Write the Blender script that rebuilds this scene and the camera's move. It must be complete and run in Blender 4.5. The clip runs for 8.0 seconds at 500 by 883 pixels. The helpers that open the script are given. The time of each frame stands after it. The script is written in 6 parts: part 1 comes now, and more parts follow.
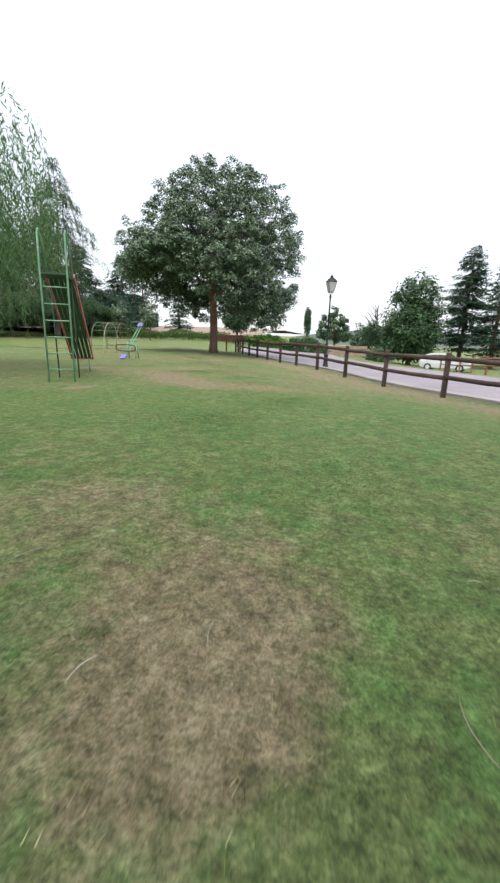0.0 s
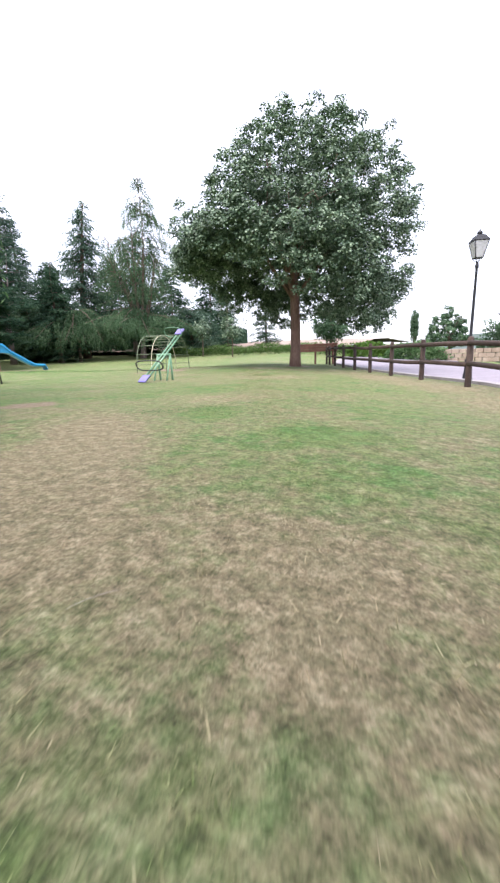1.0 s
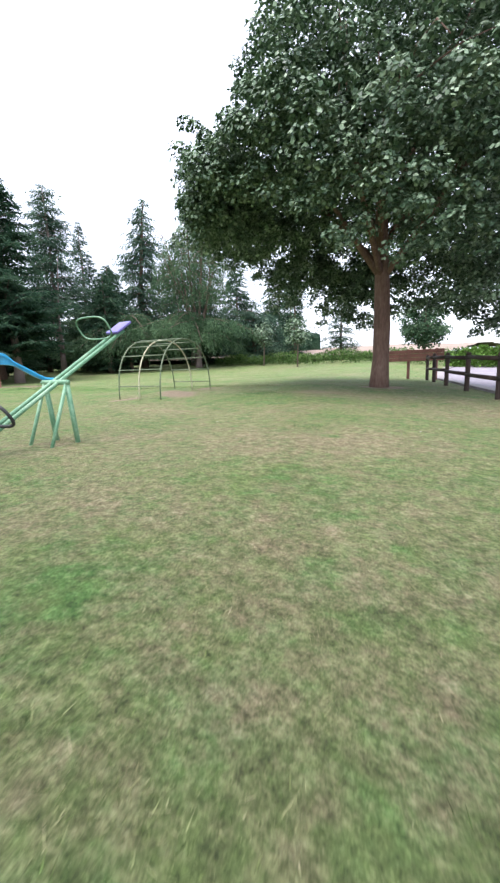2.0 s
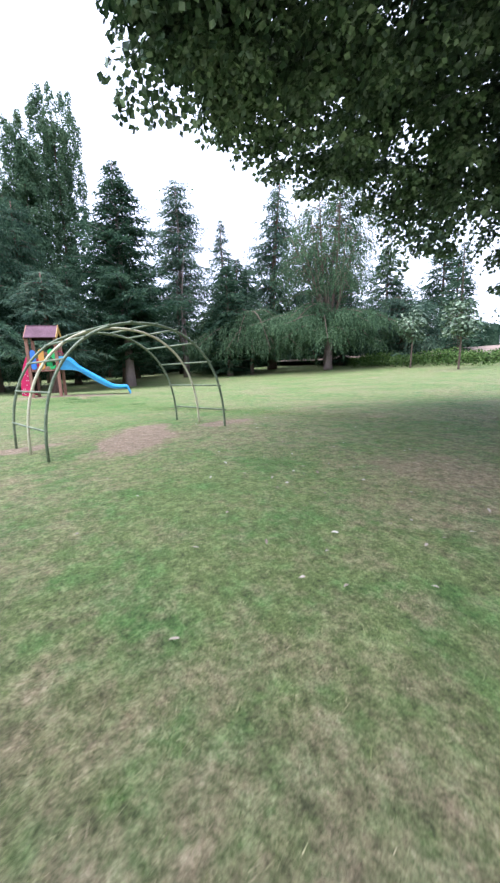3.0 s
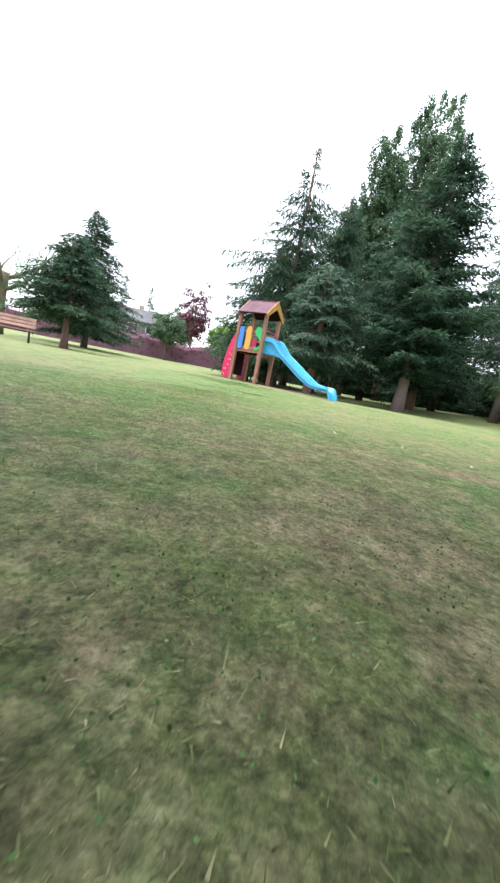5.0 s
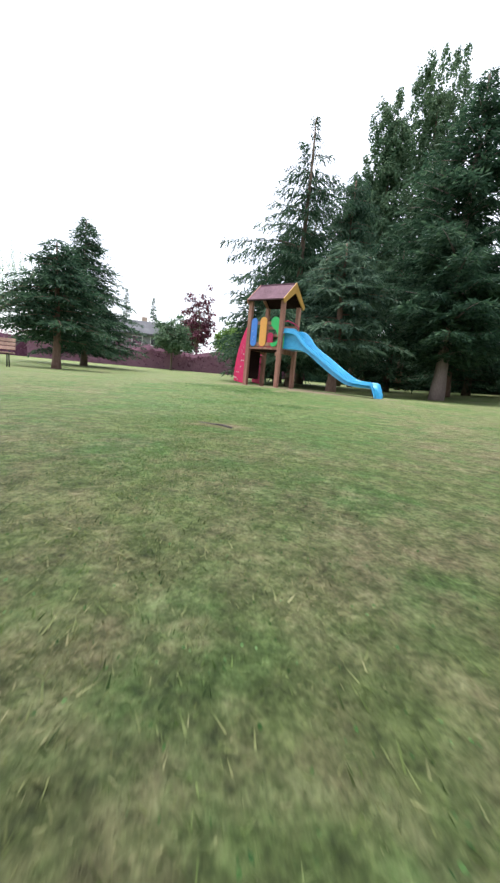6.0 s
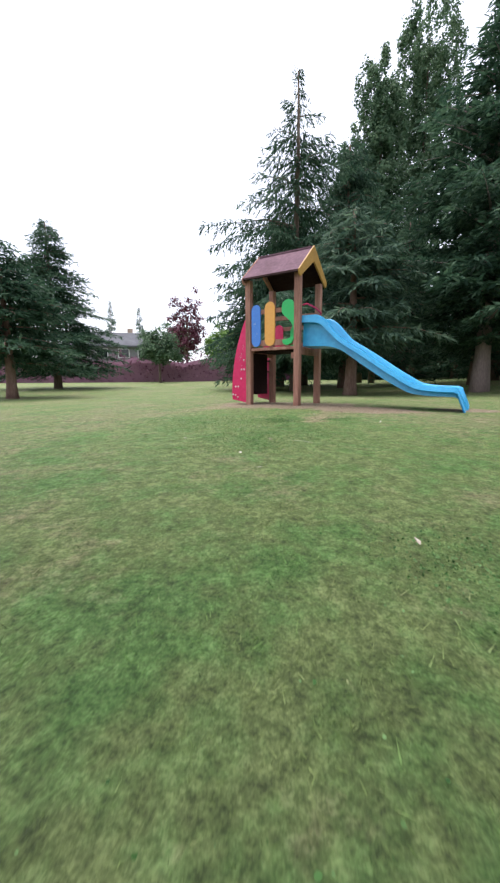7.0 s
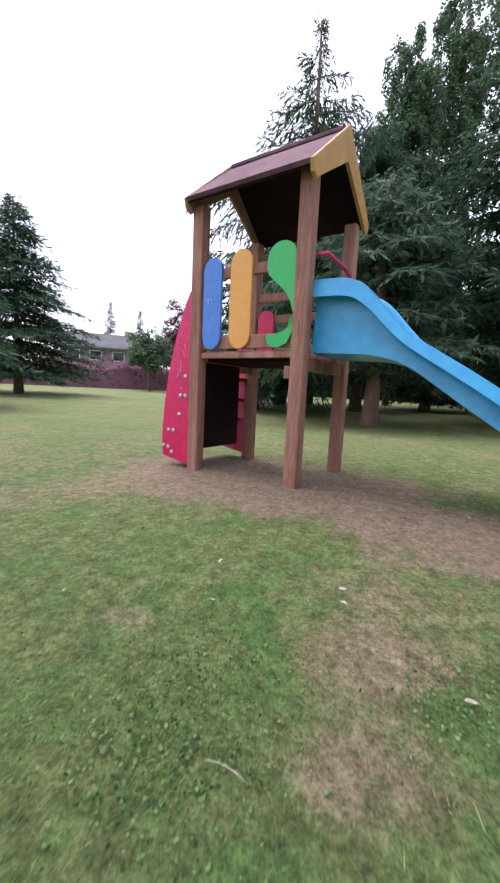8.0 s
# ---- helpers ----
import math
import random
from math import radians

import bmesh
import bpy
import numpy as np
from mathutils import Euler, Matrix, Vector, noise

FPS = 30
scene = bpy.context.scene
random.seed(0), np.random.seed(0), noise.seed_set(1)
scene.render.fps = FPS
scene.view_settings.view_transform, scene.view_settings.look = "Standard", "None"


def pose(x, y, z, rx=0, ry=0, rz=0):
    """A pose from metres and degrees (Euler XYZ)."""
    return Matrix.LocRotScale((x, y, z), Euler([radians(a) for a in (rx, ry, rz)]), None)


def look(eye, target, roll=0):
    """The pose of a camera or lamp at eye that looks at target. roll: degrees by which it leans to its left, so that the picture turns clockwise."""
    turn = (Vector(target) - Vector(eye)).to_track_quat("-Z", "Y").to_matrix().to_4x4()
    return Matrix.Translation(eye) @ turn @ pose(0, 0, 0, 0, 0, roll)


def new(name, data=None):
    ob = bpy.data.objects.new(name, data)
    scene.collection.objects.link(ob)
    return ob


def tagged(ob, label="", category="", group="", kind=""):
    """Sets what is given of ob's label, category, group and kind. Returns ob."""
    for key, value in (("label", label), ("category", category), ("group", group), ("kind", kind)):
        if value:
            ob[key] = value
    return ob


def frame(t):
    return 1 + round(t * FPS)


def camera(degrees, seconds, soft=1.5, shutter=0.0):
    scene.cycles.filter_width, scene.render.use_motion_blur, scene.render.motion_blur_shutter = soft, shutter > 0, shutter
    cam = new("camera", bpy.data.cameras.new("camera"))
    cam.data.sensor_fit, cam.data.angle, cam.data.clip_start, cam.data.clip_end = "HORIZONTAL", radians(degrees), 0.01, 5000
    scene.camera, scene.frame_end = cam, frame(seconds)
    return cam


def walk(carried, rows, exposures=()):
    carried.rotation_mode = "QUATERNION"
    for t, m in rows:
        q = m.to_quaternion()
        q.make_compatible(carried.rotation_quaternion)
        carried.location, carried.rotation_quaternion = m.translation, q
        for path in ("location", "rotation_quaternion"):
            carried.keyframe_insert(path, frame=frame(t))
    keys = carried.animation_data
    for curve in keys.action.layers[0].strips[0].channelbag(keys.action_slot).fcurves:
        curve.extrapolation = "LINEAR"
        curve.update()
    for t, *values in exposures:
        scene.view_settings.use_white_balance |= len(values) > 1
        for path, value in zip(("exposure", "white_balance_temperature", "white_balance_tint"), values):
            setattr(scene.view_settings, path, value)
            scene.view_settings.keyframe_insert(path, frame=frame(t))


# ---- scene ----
# camera and its way
cam = camera(65.89, 8.0, soft=2.4, shutter=0.04)
EXPOSURES = [(0.0, 0.6, 6500, 11), (0.5, 0.84, 6400, 13), (1.0, 1.3, 6200, 20), (2.5, 1.22, 6000, 14), (3.0, 1.46, 5700, 21), (3.5, 1.68, 5500, 25), (4.0, 1.86, 5950, 15), (4.5, 1.72, 6400, 9), (5.0, 1.68, 6400, 15), (6.5, 1.0, 6350, 13), (7.0, 0.99, 6300, 17), (8.0, 0.97, 6250, 26)]
PATH = [
    (0, (3.875, 3.045, 0.720), (3.179, 6.854, -0.284), 1.63),
    (0.5, (3.733, 5.517, 0.584), (2.442, 9.183, -0.361), -0.48),
    (1, (2.990, 8.463, 0.516), (1.336, 12.002, -0.343), -1.82),
    (2.5, (-0.337, 17.220, 0.824), (-3.137, 19.976, 0.074), -1.93),
    (3, (-1.594, 19.922, 0.857), (-4.943, 21.987, 0.132), -2.06),
    (3.5, (-2.399, 22.013, 0.961), (-6.127, 23.270, 0.236), -0.69),
    (4, (-3.584, 23.749, 0.868), (-7.511, 24.061, 0.175), 2.46),
    (4.5, (-4.968, 24.515, 0.447), (-8.895, 24.066, -0.170), 6.35),
    (5, (-5.804, 24.560, 0.316), (-9.647, 23.651, -0.320), 11.06),
    (6.5, (-9.412, 23.072, 0.370), (-13.205, 21.967, -0.259), 1.46),
    (7, (-11.057, 22.594, 0.582), (-14.856, 21.509, -0.042), -0.41),
    (7.5, (-12.825, 22.352, 0.831), (-16.624, 21.245, 0.245), 1.67),
    (8, (-14.727, 22.044, 0.840), (-18.535, 20.936, 0.323), 2.75),
]
walk(cam, [(t, look(eye, target, roll)) for t, eye, target, roll in PATH], EXPOSURES)

# ---- daylight: a bright overcast sky with a weak, very soft sun ----
SUN_HEIGHT, SUN_BEARING = 72.0, 200.0
world = bpy.data.worlds.new("sky")
scene.world = world
world.use_nodes = True
wt = world.node_tree
wt.nodes.clear()
w_out = wt.nodes.new("ShaderNodeOutputWorld")
w_sky = wt.nodes.new("ShaderNodeTexSky")
w_sky.sky_type = "NISHITA"
w_sky.sun_disc = False
w_sky.sun_elevation = radians(SUN_HEIGHT)
w_sky.sun_rotation = radians(SUN_BEARING)
w_sky.dust_density = 4.0
w_sky.air_density = 1.0
w_clear = wt.nodes.new("ShaderNodeBackground")
w_clear.inputs["Strength"].default_value = 0.06
w_cloud = wt.nodes.new("ShaderNodeBackground")
w_cloud.inputs["Color"].default_value = (0.93, 0.97, 1.0, 1)
w_cloud.inputs["Strength"].default_value = 0.70
w_add = wt.nodes.new("ShaderNodeAddShader")
wt.links.new(w_sky.outputs["Color"], w_clear.inputs["Color"])
wt.links.new(w_clear.outputs[0], w_add.inputs[0])
wt.links.new(w_cloud.outputs[0], w_add.inputs[1])
wt.links.new(w_add.outputs[0], w_out.inputs["Surface"])
sun = new("sun", bpy.data.lights.new("sun", "SUN"))
sun.data.energy = 1.9
sun.data.angle = radians(50)
sun.data.color = (1.0, 0.96, 0.9)
_b, _h = radians(SUN_BEARING), radians(SUN_HEIGHT)
sun.matrix_world = look((math.sin(_b) * math.cos(_h) * 50, math.cos(_b) * math.cos(_h) * 50, math.sin(_h) * 50), (0, 0, 0))


# ---- materials ----
def material(name, colors, scale=4.0, rough=0.8, bump=0.0, bump_scale=60.0, metal=0.0, random_by="", stretch=(1, 1, 1), translucent=0.0, spread=0.35, coat=0.0, spec=0.5):
    """A procedural surface: two scales of noise run through a ramp of colours; optionally varied piece by piece."""
    m = bpy.data.materials.new(name)
    m.use_nodes = True
    t = m.node_tree
    b = t.nodes["Principled BSDF"]
    b.inputs["Roughness"].default_value = rough
    b.inputs["Metallic"].default_value = metal
    b.inputs["Specular IOR Level"].default_value = 0.1 if random_by == "island" and spec == 0.5 else spec
    b.inputs["Coat Weight"].default_value = coat
    geo = t.nodes.new("ShaderNodeTexCoord")
    mp = t.nodes.new("ShaderNodeMapping")
    mp.inputs["Scale"].default_value = stretch
    t.links.new(geo.outputs["Object"], mp.inputs["Vector"])
    n1 = t.nodes.new("ShaderNodeTexNoise")
    n1.inputs["Scale"].default_value = scale
    n1.inputs["Detail"].default_value = 6
    n2 = t.nodes.new("ShaderNodeTexNoise")
    n2.inputs["Scale"].default_value = scale * 9
    n2.inputs["Detail"].default_value = 4
    for n in (n1, n2):
        t.links.new(mp.outputs[0], n.inputs["Vector"])
    mix = t.nodes.new("ShaderNodeMath")
    mix.operation = "MULTIPLY_ADD"
    mix.inputs[1].default_value = 0.45
    t.links.new(n2.outputs["Fac"], mix.inputs[0])
    half = t.nodes.new("ShaderNodeMath")
    half.operation = "MULTIPLY"
    half.inputs[1].default_value = 0.55
    t.links.new(n1.outputs["Fac"], half.inputs[0])
    t.links.new(half.outputs[0], mix.inputs[2])
    value = mix.outputs[0]
    if random_by:
        src = t.nodes.new("ShaderNodeObjectInfo" if random_by == "object" else "ShaderNodeNewGeometry")
        rnd = src.outputs["Random" if random_by == "object" else "Random Per Island"]
        sub = t.nodes.new("ShaderNodeMath")
        sub.operation = "MULTIPLY_ADD"
        sub.inputs[1].default_value = spread
        sub.inputs[2].default_value = -spread / 2
        t.links.new(rnd, sub.inputs[0])
        add = t.nodes.new("ShaderNodeMath")
        t.links.new(sub.outputs[0], add.inputs[0])
        t.links.new(value, add.inputs[1])
        value = add.outputs[0]
    ramp = t.nodes.new("ShaderNodeValToRGB")
    els = ramp.color_ramp.elements
    lo, hi = 0.3, 0.7
    for i, c in enumerate(colors):
        pos = lo + (hi - lo) * i / max(1, len(colors) - 1)
        e = els[i] if i < 2 else els.new(pos)
        e.position = pos
        e.color = (*c, 1)
    t.links.new(value, ramp.inputs["Fac"])
    t.links.new(ramp.outputs["Color"], b.inputs["Base Color"])
    if bump:
        nb = t.nodes.new("ShaderNodeTexNoise")
        nb.inputs["Scale"].default_value = bump_scale
        nb.inputs["Detail"].default_value = 5
        t.links.new(mp.outputs[0], nb.inputs["Vector"])
        bp = t.nodes.new("ShaderNodeBump")
        bp.inputs["Strength"].default_value = bump
        bp.inputs["Distance"].default_value = 0.02
        t.links.new(nb.outputs["Fac"], bp.inputs["Height"])
        t.links.new(bp.outputs[0], b.inputs["Normal"])
    if translucent:
        tr = t.nodes.new("ShaderNodeBsdfTranslucent")
        t.links.new(ramp.outputs["Color"], tr.inputs["Color"])
        ms = t.nodes.new("ShaderNodeMixShader")
        ms.inputs[0].default_value = translucent
        t.links.new(b.outputs[0], ms.inputs[1])
        t.links.new(tr.outputs[0], ms.inputs[2])
        t.links.new(ms.outputs[0], t.nodes["Material Output"].inputs["Surface"])
    return m


def lawn_material(name, blades=False):
    """Mown lawn: green, olive and straw-dry patches at metre scale, finer mottling within them."""
    m = bpy.data.materials.new(name)
    m.use_nodes = True
    t = m.node_tree
    b = t.nodes["Principled BSDF"]
    b.inputs["Roughness"].default_value = 0.75
    b.inputs["Specular IOR Level"].default_value = 0.14
    b.inputs["Sheen Weight"].default_value = 0.03
    b.inputs["Sheen Roughness"].default_value = 0.5
    b.inputs["Sheen Tint"].default_value = (0.74, 0.88, 0.6, 1)
    geo = t.nodes.new("ShaderNodeNewGeometry")

    def noise_at(scale, detail, rough=0.55):
        n = t.nodes.new("ShaderNodeTexNoise")
        n.inputs["Scale"].default_value = scale
        n.inputs["Detail"].default_value = detail
        n.inputs["Roughness"].default_value = rough
        t.links.new(geo.outputs["Position"], n.inputs["Vector"])
        return n.outputs["Fac"]

    def ramp_of(fac, stops):
        r = t.nodes.new("ShaderNodeValToRGB")
        els = r.color_ramp.elements
        for i, (pos, c) in enumerate(stops):
            e = els[i] if i < 2 else els.new(pos)
            e.position = pos
            e.color = (*c, 1)
        t.links.new(fac, r.inputs["Fac"])
        return r.outputs["Color"]

    def mixed(fac, a, c):
        x = t.nodes.new("ShaderNodeMix")
        x.data_type = "RGBA"
        t.links.new(fac, x.inputs[0])
        t.links.new(a, x.inputs[6])
        t.links.new(c, x.inputs[7])
        return x.outputs[2]

    def math_of(op, a, c):
        x = t.nodes.new("ShaderNodeMath")
        x.operation = op
        for k, v in enumerate((a, c)):
            if isinstance(v, (int, float)):
                x.inputs[k].default_value = v
            else:
                t.links.new(v, x.inputs[k])
        return x.outputs[0]

    def ellipse(cx, cy, a, c, turn):
        mp = t.nodes.new("ShaderNodeMapping")
        mp.vector_type = "TEXTURE"
        mp.inputs["Location"].default_value = (cx, cy, 0)
        mp.inputs["Rotation"].default_value = (0, 0, radians(turn))
        mp.inputs["Scale"].default_value = (a, c, 1000)
        t.links.new(geo.outputs["Position"], mp.inputs["Vector"])
        ln = t.nodes.new("ShaderNodeVectorMath")
        ln.operation = "LENGTH"
        t.links.new(mp.outputs[0], ln.inputs[0])
        return ln.outputs["Value"]

    fine = noise_at(64 if not blades else 11, 7, 0.8)
    if not blades:
        fine = math_of("ADD", math_of("MULTIPLY", fine, 0.62), math_of("MULTIPLY", noise_at(15, 4, 0.6), 0.38))
    if blades:
        fine = math_of("ADD", math_of("MULTIPLY", geo.outputs["Random Per Island"], 0.24), math_of("MULTIPLY", fine, 0.74))
    green = ramp_of(fine, [(0.33, GRASS_DARK), (0.5, GRASS_MID), (0.69, GRASS_LIGHT)])
    lush = ramp_of(fine, [(0.33, LUSH_DARK), (0.5, LUSH_MID), (0.69, LUSH_LIGHT)])
    spread = math_of("ADD", math_of("MULTIPLY", noise_at(2.1, 5, 0.65), 0.5), math_of("MULTIPLY", noise_at(7.5, 5, 0.65), 0.5))
    green = mixed(ramp_of(spread, [(0.465, (0, 0, 0)), (0.60, (1, 1, 1))]), green, lush)
    dry = ramp_of(fine, [(0.33, DRY_DARK), (0.5, DRY_MID), (0.69, DRY_LIGHT)])
    earth = ramp_of(fine, [(0.28, EARTH_DARK), (0.5, EARTH_MID), (0.74, EARTH_LIGHT)])
    # straw-dry areas: metre-wide patches broken up by hand-wide tufts
    wide = math_of("ADD", math_of("MULTIPLY", noise_at(0.6, 4, 0.6), 0.36), math_of("MULTIPLY", noise_at(5.0, 6, 0.7), 0.40))
    wide = math_of("ADD", wide, math_of("MULTIPLY", noise_at(17.0, 5, 0.7), 0.26))
    if blades:
        wide = math_of("ADD", wide, math_of("MULTIPLY", math_of("SUBTRACT", geo.outputs["Random Per Island"], 0.5), 0.10))
    for cx, cy, a, c, turn, amount in TINTED:
        d = math_of("MULTIPLY", ellipse(cx, cy, a, c, turn), -1.0)
        wide = math_of("ADD", wide, math_of("MULTIPLY", math_of("POWER", 2.0, math_of("MULTIPLY", math_of("POWER", math_of("ABSOLUTE", d, 0), 3.0), -1.5)), amount * 1.9))
    big = ramp_of(wide, [(0.47, (0, 0, 0)), (0.64, (0.86, 0.86, 0.86))])
    # trodden bare earth: under the arch, round the tower and the trunk
    worn = None
    for cx, cy, a, c, turn in WORN:
        far = ellipse(cx, cy, a, c, turn)
        worn = far if worn is None else math_of("MINIMUM", worn, far)
    ragged = math_of("ADD", worn, math_of("MULTIPLY", math_of("SUBTRACT", noise_at(3.0, 7, 0.72), 0.5), 1.7))
    bare = ramp_of(ragged, [(0.72, (1, 1, 1)), (1.12, (0, 0, 0))])
    # the shade between tufts, put into the colour as random dark specks
    gap_shade = t.nodes.new("ShaderNodeMix")
    gap_shade.data_type = "RGBA"
    gap_shade.blend_type = "MULTIPLY"
    gap_shade.inputs[0].default_value = 0.5 if blades else 0.7
    t.links.new(mixed(bare, mixed(big, green, dry), earth), gap_shade.inputs[6])
    crumb = noise_at(46, 7, 0.8) if blades else math_of("ADD", math_of("MULTIPLY", noise_at(40, 6, 0.75), 0.55), math_of("MULTIPLY", noise_at(150, 4, 0.65), 0.45))
    t.links.new(ramp_of(crumb, [(0.36 if blades else 0.41, (0.8, 0.82, 0.76) if blades else (0.34, 0.39, 0.28)), (0.58, (1.65, 1.65, 1.6) if blades else (1.45, 1.44, 1.4))]), gap_shade.inputs[7])
    clumps = t.nodes.new("ShaderNodeMix")
    clumps.data_type = "RGBA"
    clumps.blend_type = "MULTIPLY"
    clumps.inputs[0].default_value = 1.0
    t.links.new(gap_shade.outputs[2], clumps.inputs[6])
    t.links.new(ramp_of(noise_at(13, 6, 0.72), [(0.36, (0.77, 0.82, 0.7)), (0.6, (1.15, 1.13, 1.09))]), clumps.inputs[7])
    t.links.new(clumps.outputs[2], b.inputs["Base Color"])
    if not blades:
        nb = math_of("ADD", noise_at(75, 6, 0.8), math_of("MULTIPLY", noise_at(9, 5, 0.7), 2.0))
        bp = t.nodes.new("ShaderNodeBump")
        bp.inputs["Strength"].default_value = 1.0
        bp.inputs["Distance"].default_value = 0.03
        t.links.new(nb, bp.inputs["Height"])
        t.links.new(bp.outputs[0], b.inputs["Normal"])
    else:
        tr = t.nodes.new("ShaderNodeBsdfTranslucent")
        t.links.new(b.inputs["Base Color"].links[0].from_socket, tr.inputs["Color"])
        ms = t.nodes.new("ShaderNodeMixShader")
        ms.inputs[0].default_value = 0.42
        t.links.new(b.outputs[0], ms.inputs[1])
        t.links.new(tr.outputs[0], ms.inputs[2])
        t.links.new(ms.outputs[0], t.nodes["Material Output"].inputs["Surface"])
    return m


# straw-dry (+) and lush (-) patches of the lawn, place by place: x, y, half-length, half-width, turn, strength
DRY_AND_LUSH_AT_START = [(3.64, 3.85, 0.36, 0.48, 0, 0.105), (2.9, 4.44, 0.35, 0.3, 0, 0.055), (3.27, 6.73, 3.2, 1.9, 0, -0.085), (4.1, 3.6, 0.5, 0.5, 0, -0.03), (1.14, 10.01, 1.6, 0.4, 130, 0.09), (2.67, 9.19, 0.9, 0.6, 0, 0.066),
    (1.08, 11.68, 0.5, 0.3, 120, -0.066), (2.39, 11.03, 0.5, 0.3, 0, -0.05), (1.91, 11.99, 3.2, 2.6, 0, 0.025), (4.4, 14.4, 9.0, 0.8, 118.6, 0.07), (3.69, 3.71, 0.24, 0.16, 100, 0.05), (3.9, 3.84, 0.16, 0.11, 100, 0.04),
    (4.06, 3.69, 0.15, 0.1, 100, -0.05), (2.79, 9.2, 0.23, 0.15, 100, 0.05)]
DRY_AND_LUSH_BY_ARCH = [(-0.89, 17.57, 1.1, 0.6, 45, 0.045), (-0.67, 17.97, 0.12, 0.1, 0, -0.06), (-2.92, 20.79, 1.3, 0.9, 0, -0.044), (-3.18, 22.62, 0.6, 0.5, 0, 0.055), (-5.48, 24.58, 0.14, 0.1, 0, 0.04), (-2.05, 19.27, 5.0, 4.0, 60, 0.022),
    (-6.4, 24.2, 1.8, 1.3, 0, 0.014), (-7.6, 23.2, 0.7, 0.4, 20, -0.06), (-7.4, 25.04, 0.21, 0.14, 105, 0.06)]
DRY_AND_LUSH_BY_STICK = [(-11.7, 22.95, 2.2, 1.1, 0, -0.004), (-9.87, 23.05, 0.25, 0.2, 0, 0.044), (-12.4, 22.4, 3.0, 1.8, 0, -0.03), (-10.8, 23.4, 1.0, 0.7, 0, -0.05), (-10.56, 23.14, 0.2, 0.13, 105, -0.07), (-10.64, 22.17, 0.26, 0.17, 105, -0.06),
    (-9.68, 22.78, 0.07, 0.05, 105, -0.08), (-9.88, 23.05, 0.09, 0.06, 105, 0.06), (-9.75, 22.89, 0.07, 0.05, 105, 0.06), (-10.09, 23.12, 0.16, 0.11, 105, -0.06), (-12.24, 22.92, 0.16, 0.11, 105, -0.09), (-11.46, 22.56, 0.09, 0.06, 105, 0.06),
    (-11.47, 22.25, 0.09, 0.06, 105, -0.05)]
DRY_AND_LUSH_NEAR_MOUND = [(-13.29, 22.06, 0.9, 0.35, 165, 0.03), (-14.6, 21.7, 1.6, 1.0, 0, -0.04), (-14.98, 20.99, 0.64, 0.42, 105, -0.07), (-14.83, 21.53, 0.24, 0.16, 105, 0.05), (-13.85, 21.8, 0.3, 0.2, 105, -0.06), (-13.34, 21.76, 0.12, 0.08, 105, 0.06),
    (-13.97, 22.64, 0.18, 0.12, 105, 0.05), (-13.61, 22.61, 0.08, 0.05, 105, -0.07)]
DRY_AND_LUSH_AT_TOWER = [(-15.9, 22.17, 0.5, 0.22, 170, 0.04), (-15.52, 21.69, 0.35, 0.2, 0, -0.066), (-16.14, 20.79, 0.6, 0.5, 0, -0.055), (-17.06, 20.39, 0.6, 0.4, 0, 0.055), (-15.48, 21.7, 0.19, 0.12, 105, -0.09), (-15.23, 21.79, 0.13, 0.08, 105, -0.09),
    (-15.72, 22.1, 0.23, 0.16, 105, 0.085), (-15.42, 22.09, 0.18, 0.12, 105, 0.085), (-15.64, 22.35, 0.16, 0.11, 105, -0.08), (-15.22, 21.6, 0.13, 0.08, 105, 0.07), (-15.67, 21.42, 0.14, 0.09, 105, 0.07), (-15.54, 21.13, 0.18, 0.12, 105, -0.08),
    (-16.52, 21.76, 0.45, 0.3, 105, -0.06)]
TINTED = DRY_AND_LUSH_AT_START + DRY_AND_LUSH_BY_ARCH + DRY_AND_LUSH_BY_STICK + DRY_AND_LUSH_NEAR_MOUND + DRY_AND_LUSH_AT_TOWER
# worn places: x, y, half-length, half-width, turn
WORN = [(-6.33, 21.21, 1.05, 0.5, 150), (-6.72, 19.96, 0.22, 0.6, 5), (-6.48, 22.51, 0.22, 0.6, 5), (-17.63, 21.31, 1.55, 0.95, 72), (-16.97, 22.52, 1.1, 0.6, 72), (-17.20, 24.10, 0.5, 0.35, 72), (-2.30, 24.90, 0.7, 0.6, 0), (0.35, 8.17, 0.2, 0.4, 0), (-1.60, 11.70, 0.4, 0.4, 0)]
GRASS_DARK, GRASS_MID, GRASS_LIGHT = (0.027, 0.043, 0.015), (0.143, 0.192, 0.068), (0.295, 0.36, 0.16)
LUSH_DARK, LUSH_MID, LUSH_LIGHT = (0.017, 0.046, 0.011), (0.083, 0.174, 0.047), (0.2, 0.33, 0.118)
DRY_DARK, DRY_MID, DRY_LIGHT = (0.08, 0.058, 0.038), (0.27, 0.21, 0.145), (0.48, 0.395, 0.3)
EARTH_DARK, EARTH_MID, EARTH_LIGHT = (0.14, 0.10, 0.075), (0.26, 0.195, 0.15), (0.40, 0.315, 0.25)
M_LAWN = lawn_material("lawn")
M_BLADE = lawn_material("grass_blades", blades=True)
M_LEAF = material("broad_leaf", [(0.018, 0.042, 0.018), (0.08, 0.142, 0.072), (0.3, 0.39, 0.25)], 2.2, 0.5, random_by="island", spread=0.34, translucent=0.05, spec=0.4)
M_FIR = material("fir_needles", [(0.015, 0.038, 0.024), (0.04, 0.086, 0.05), (0.095, 0.16, 0.092)], 0.4, 0.6, random_by="island", spread=0.3, translucent=0.4)
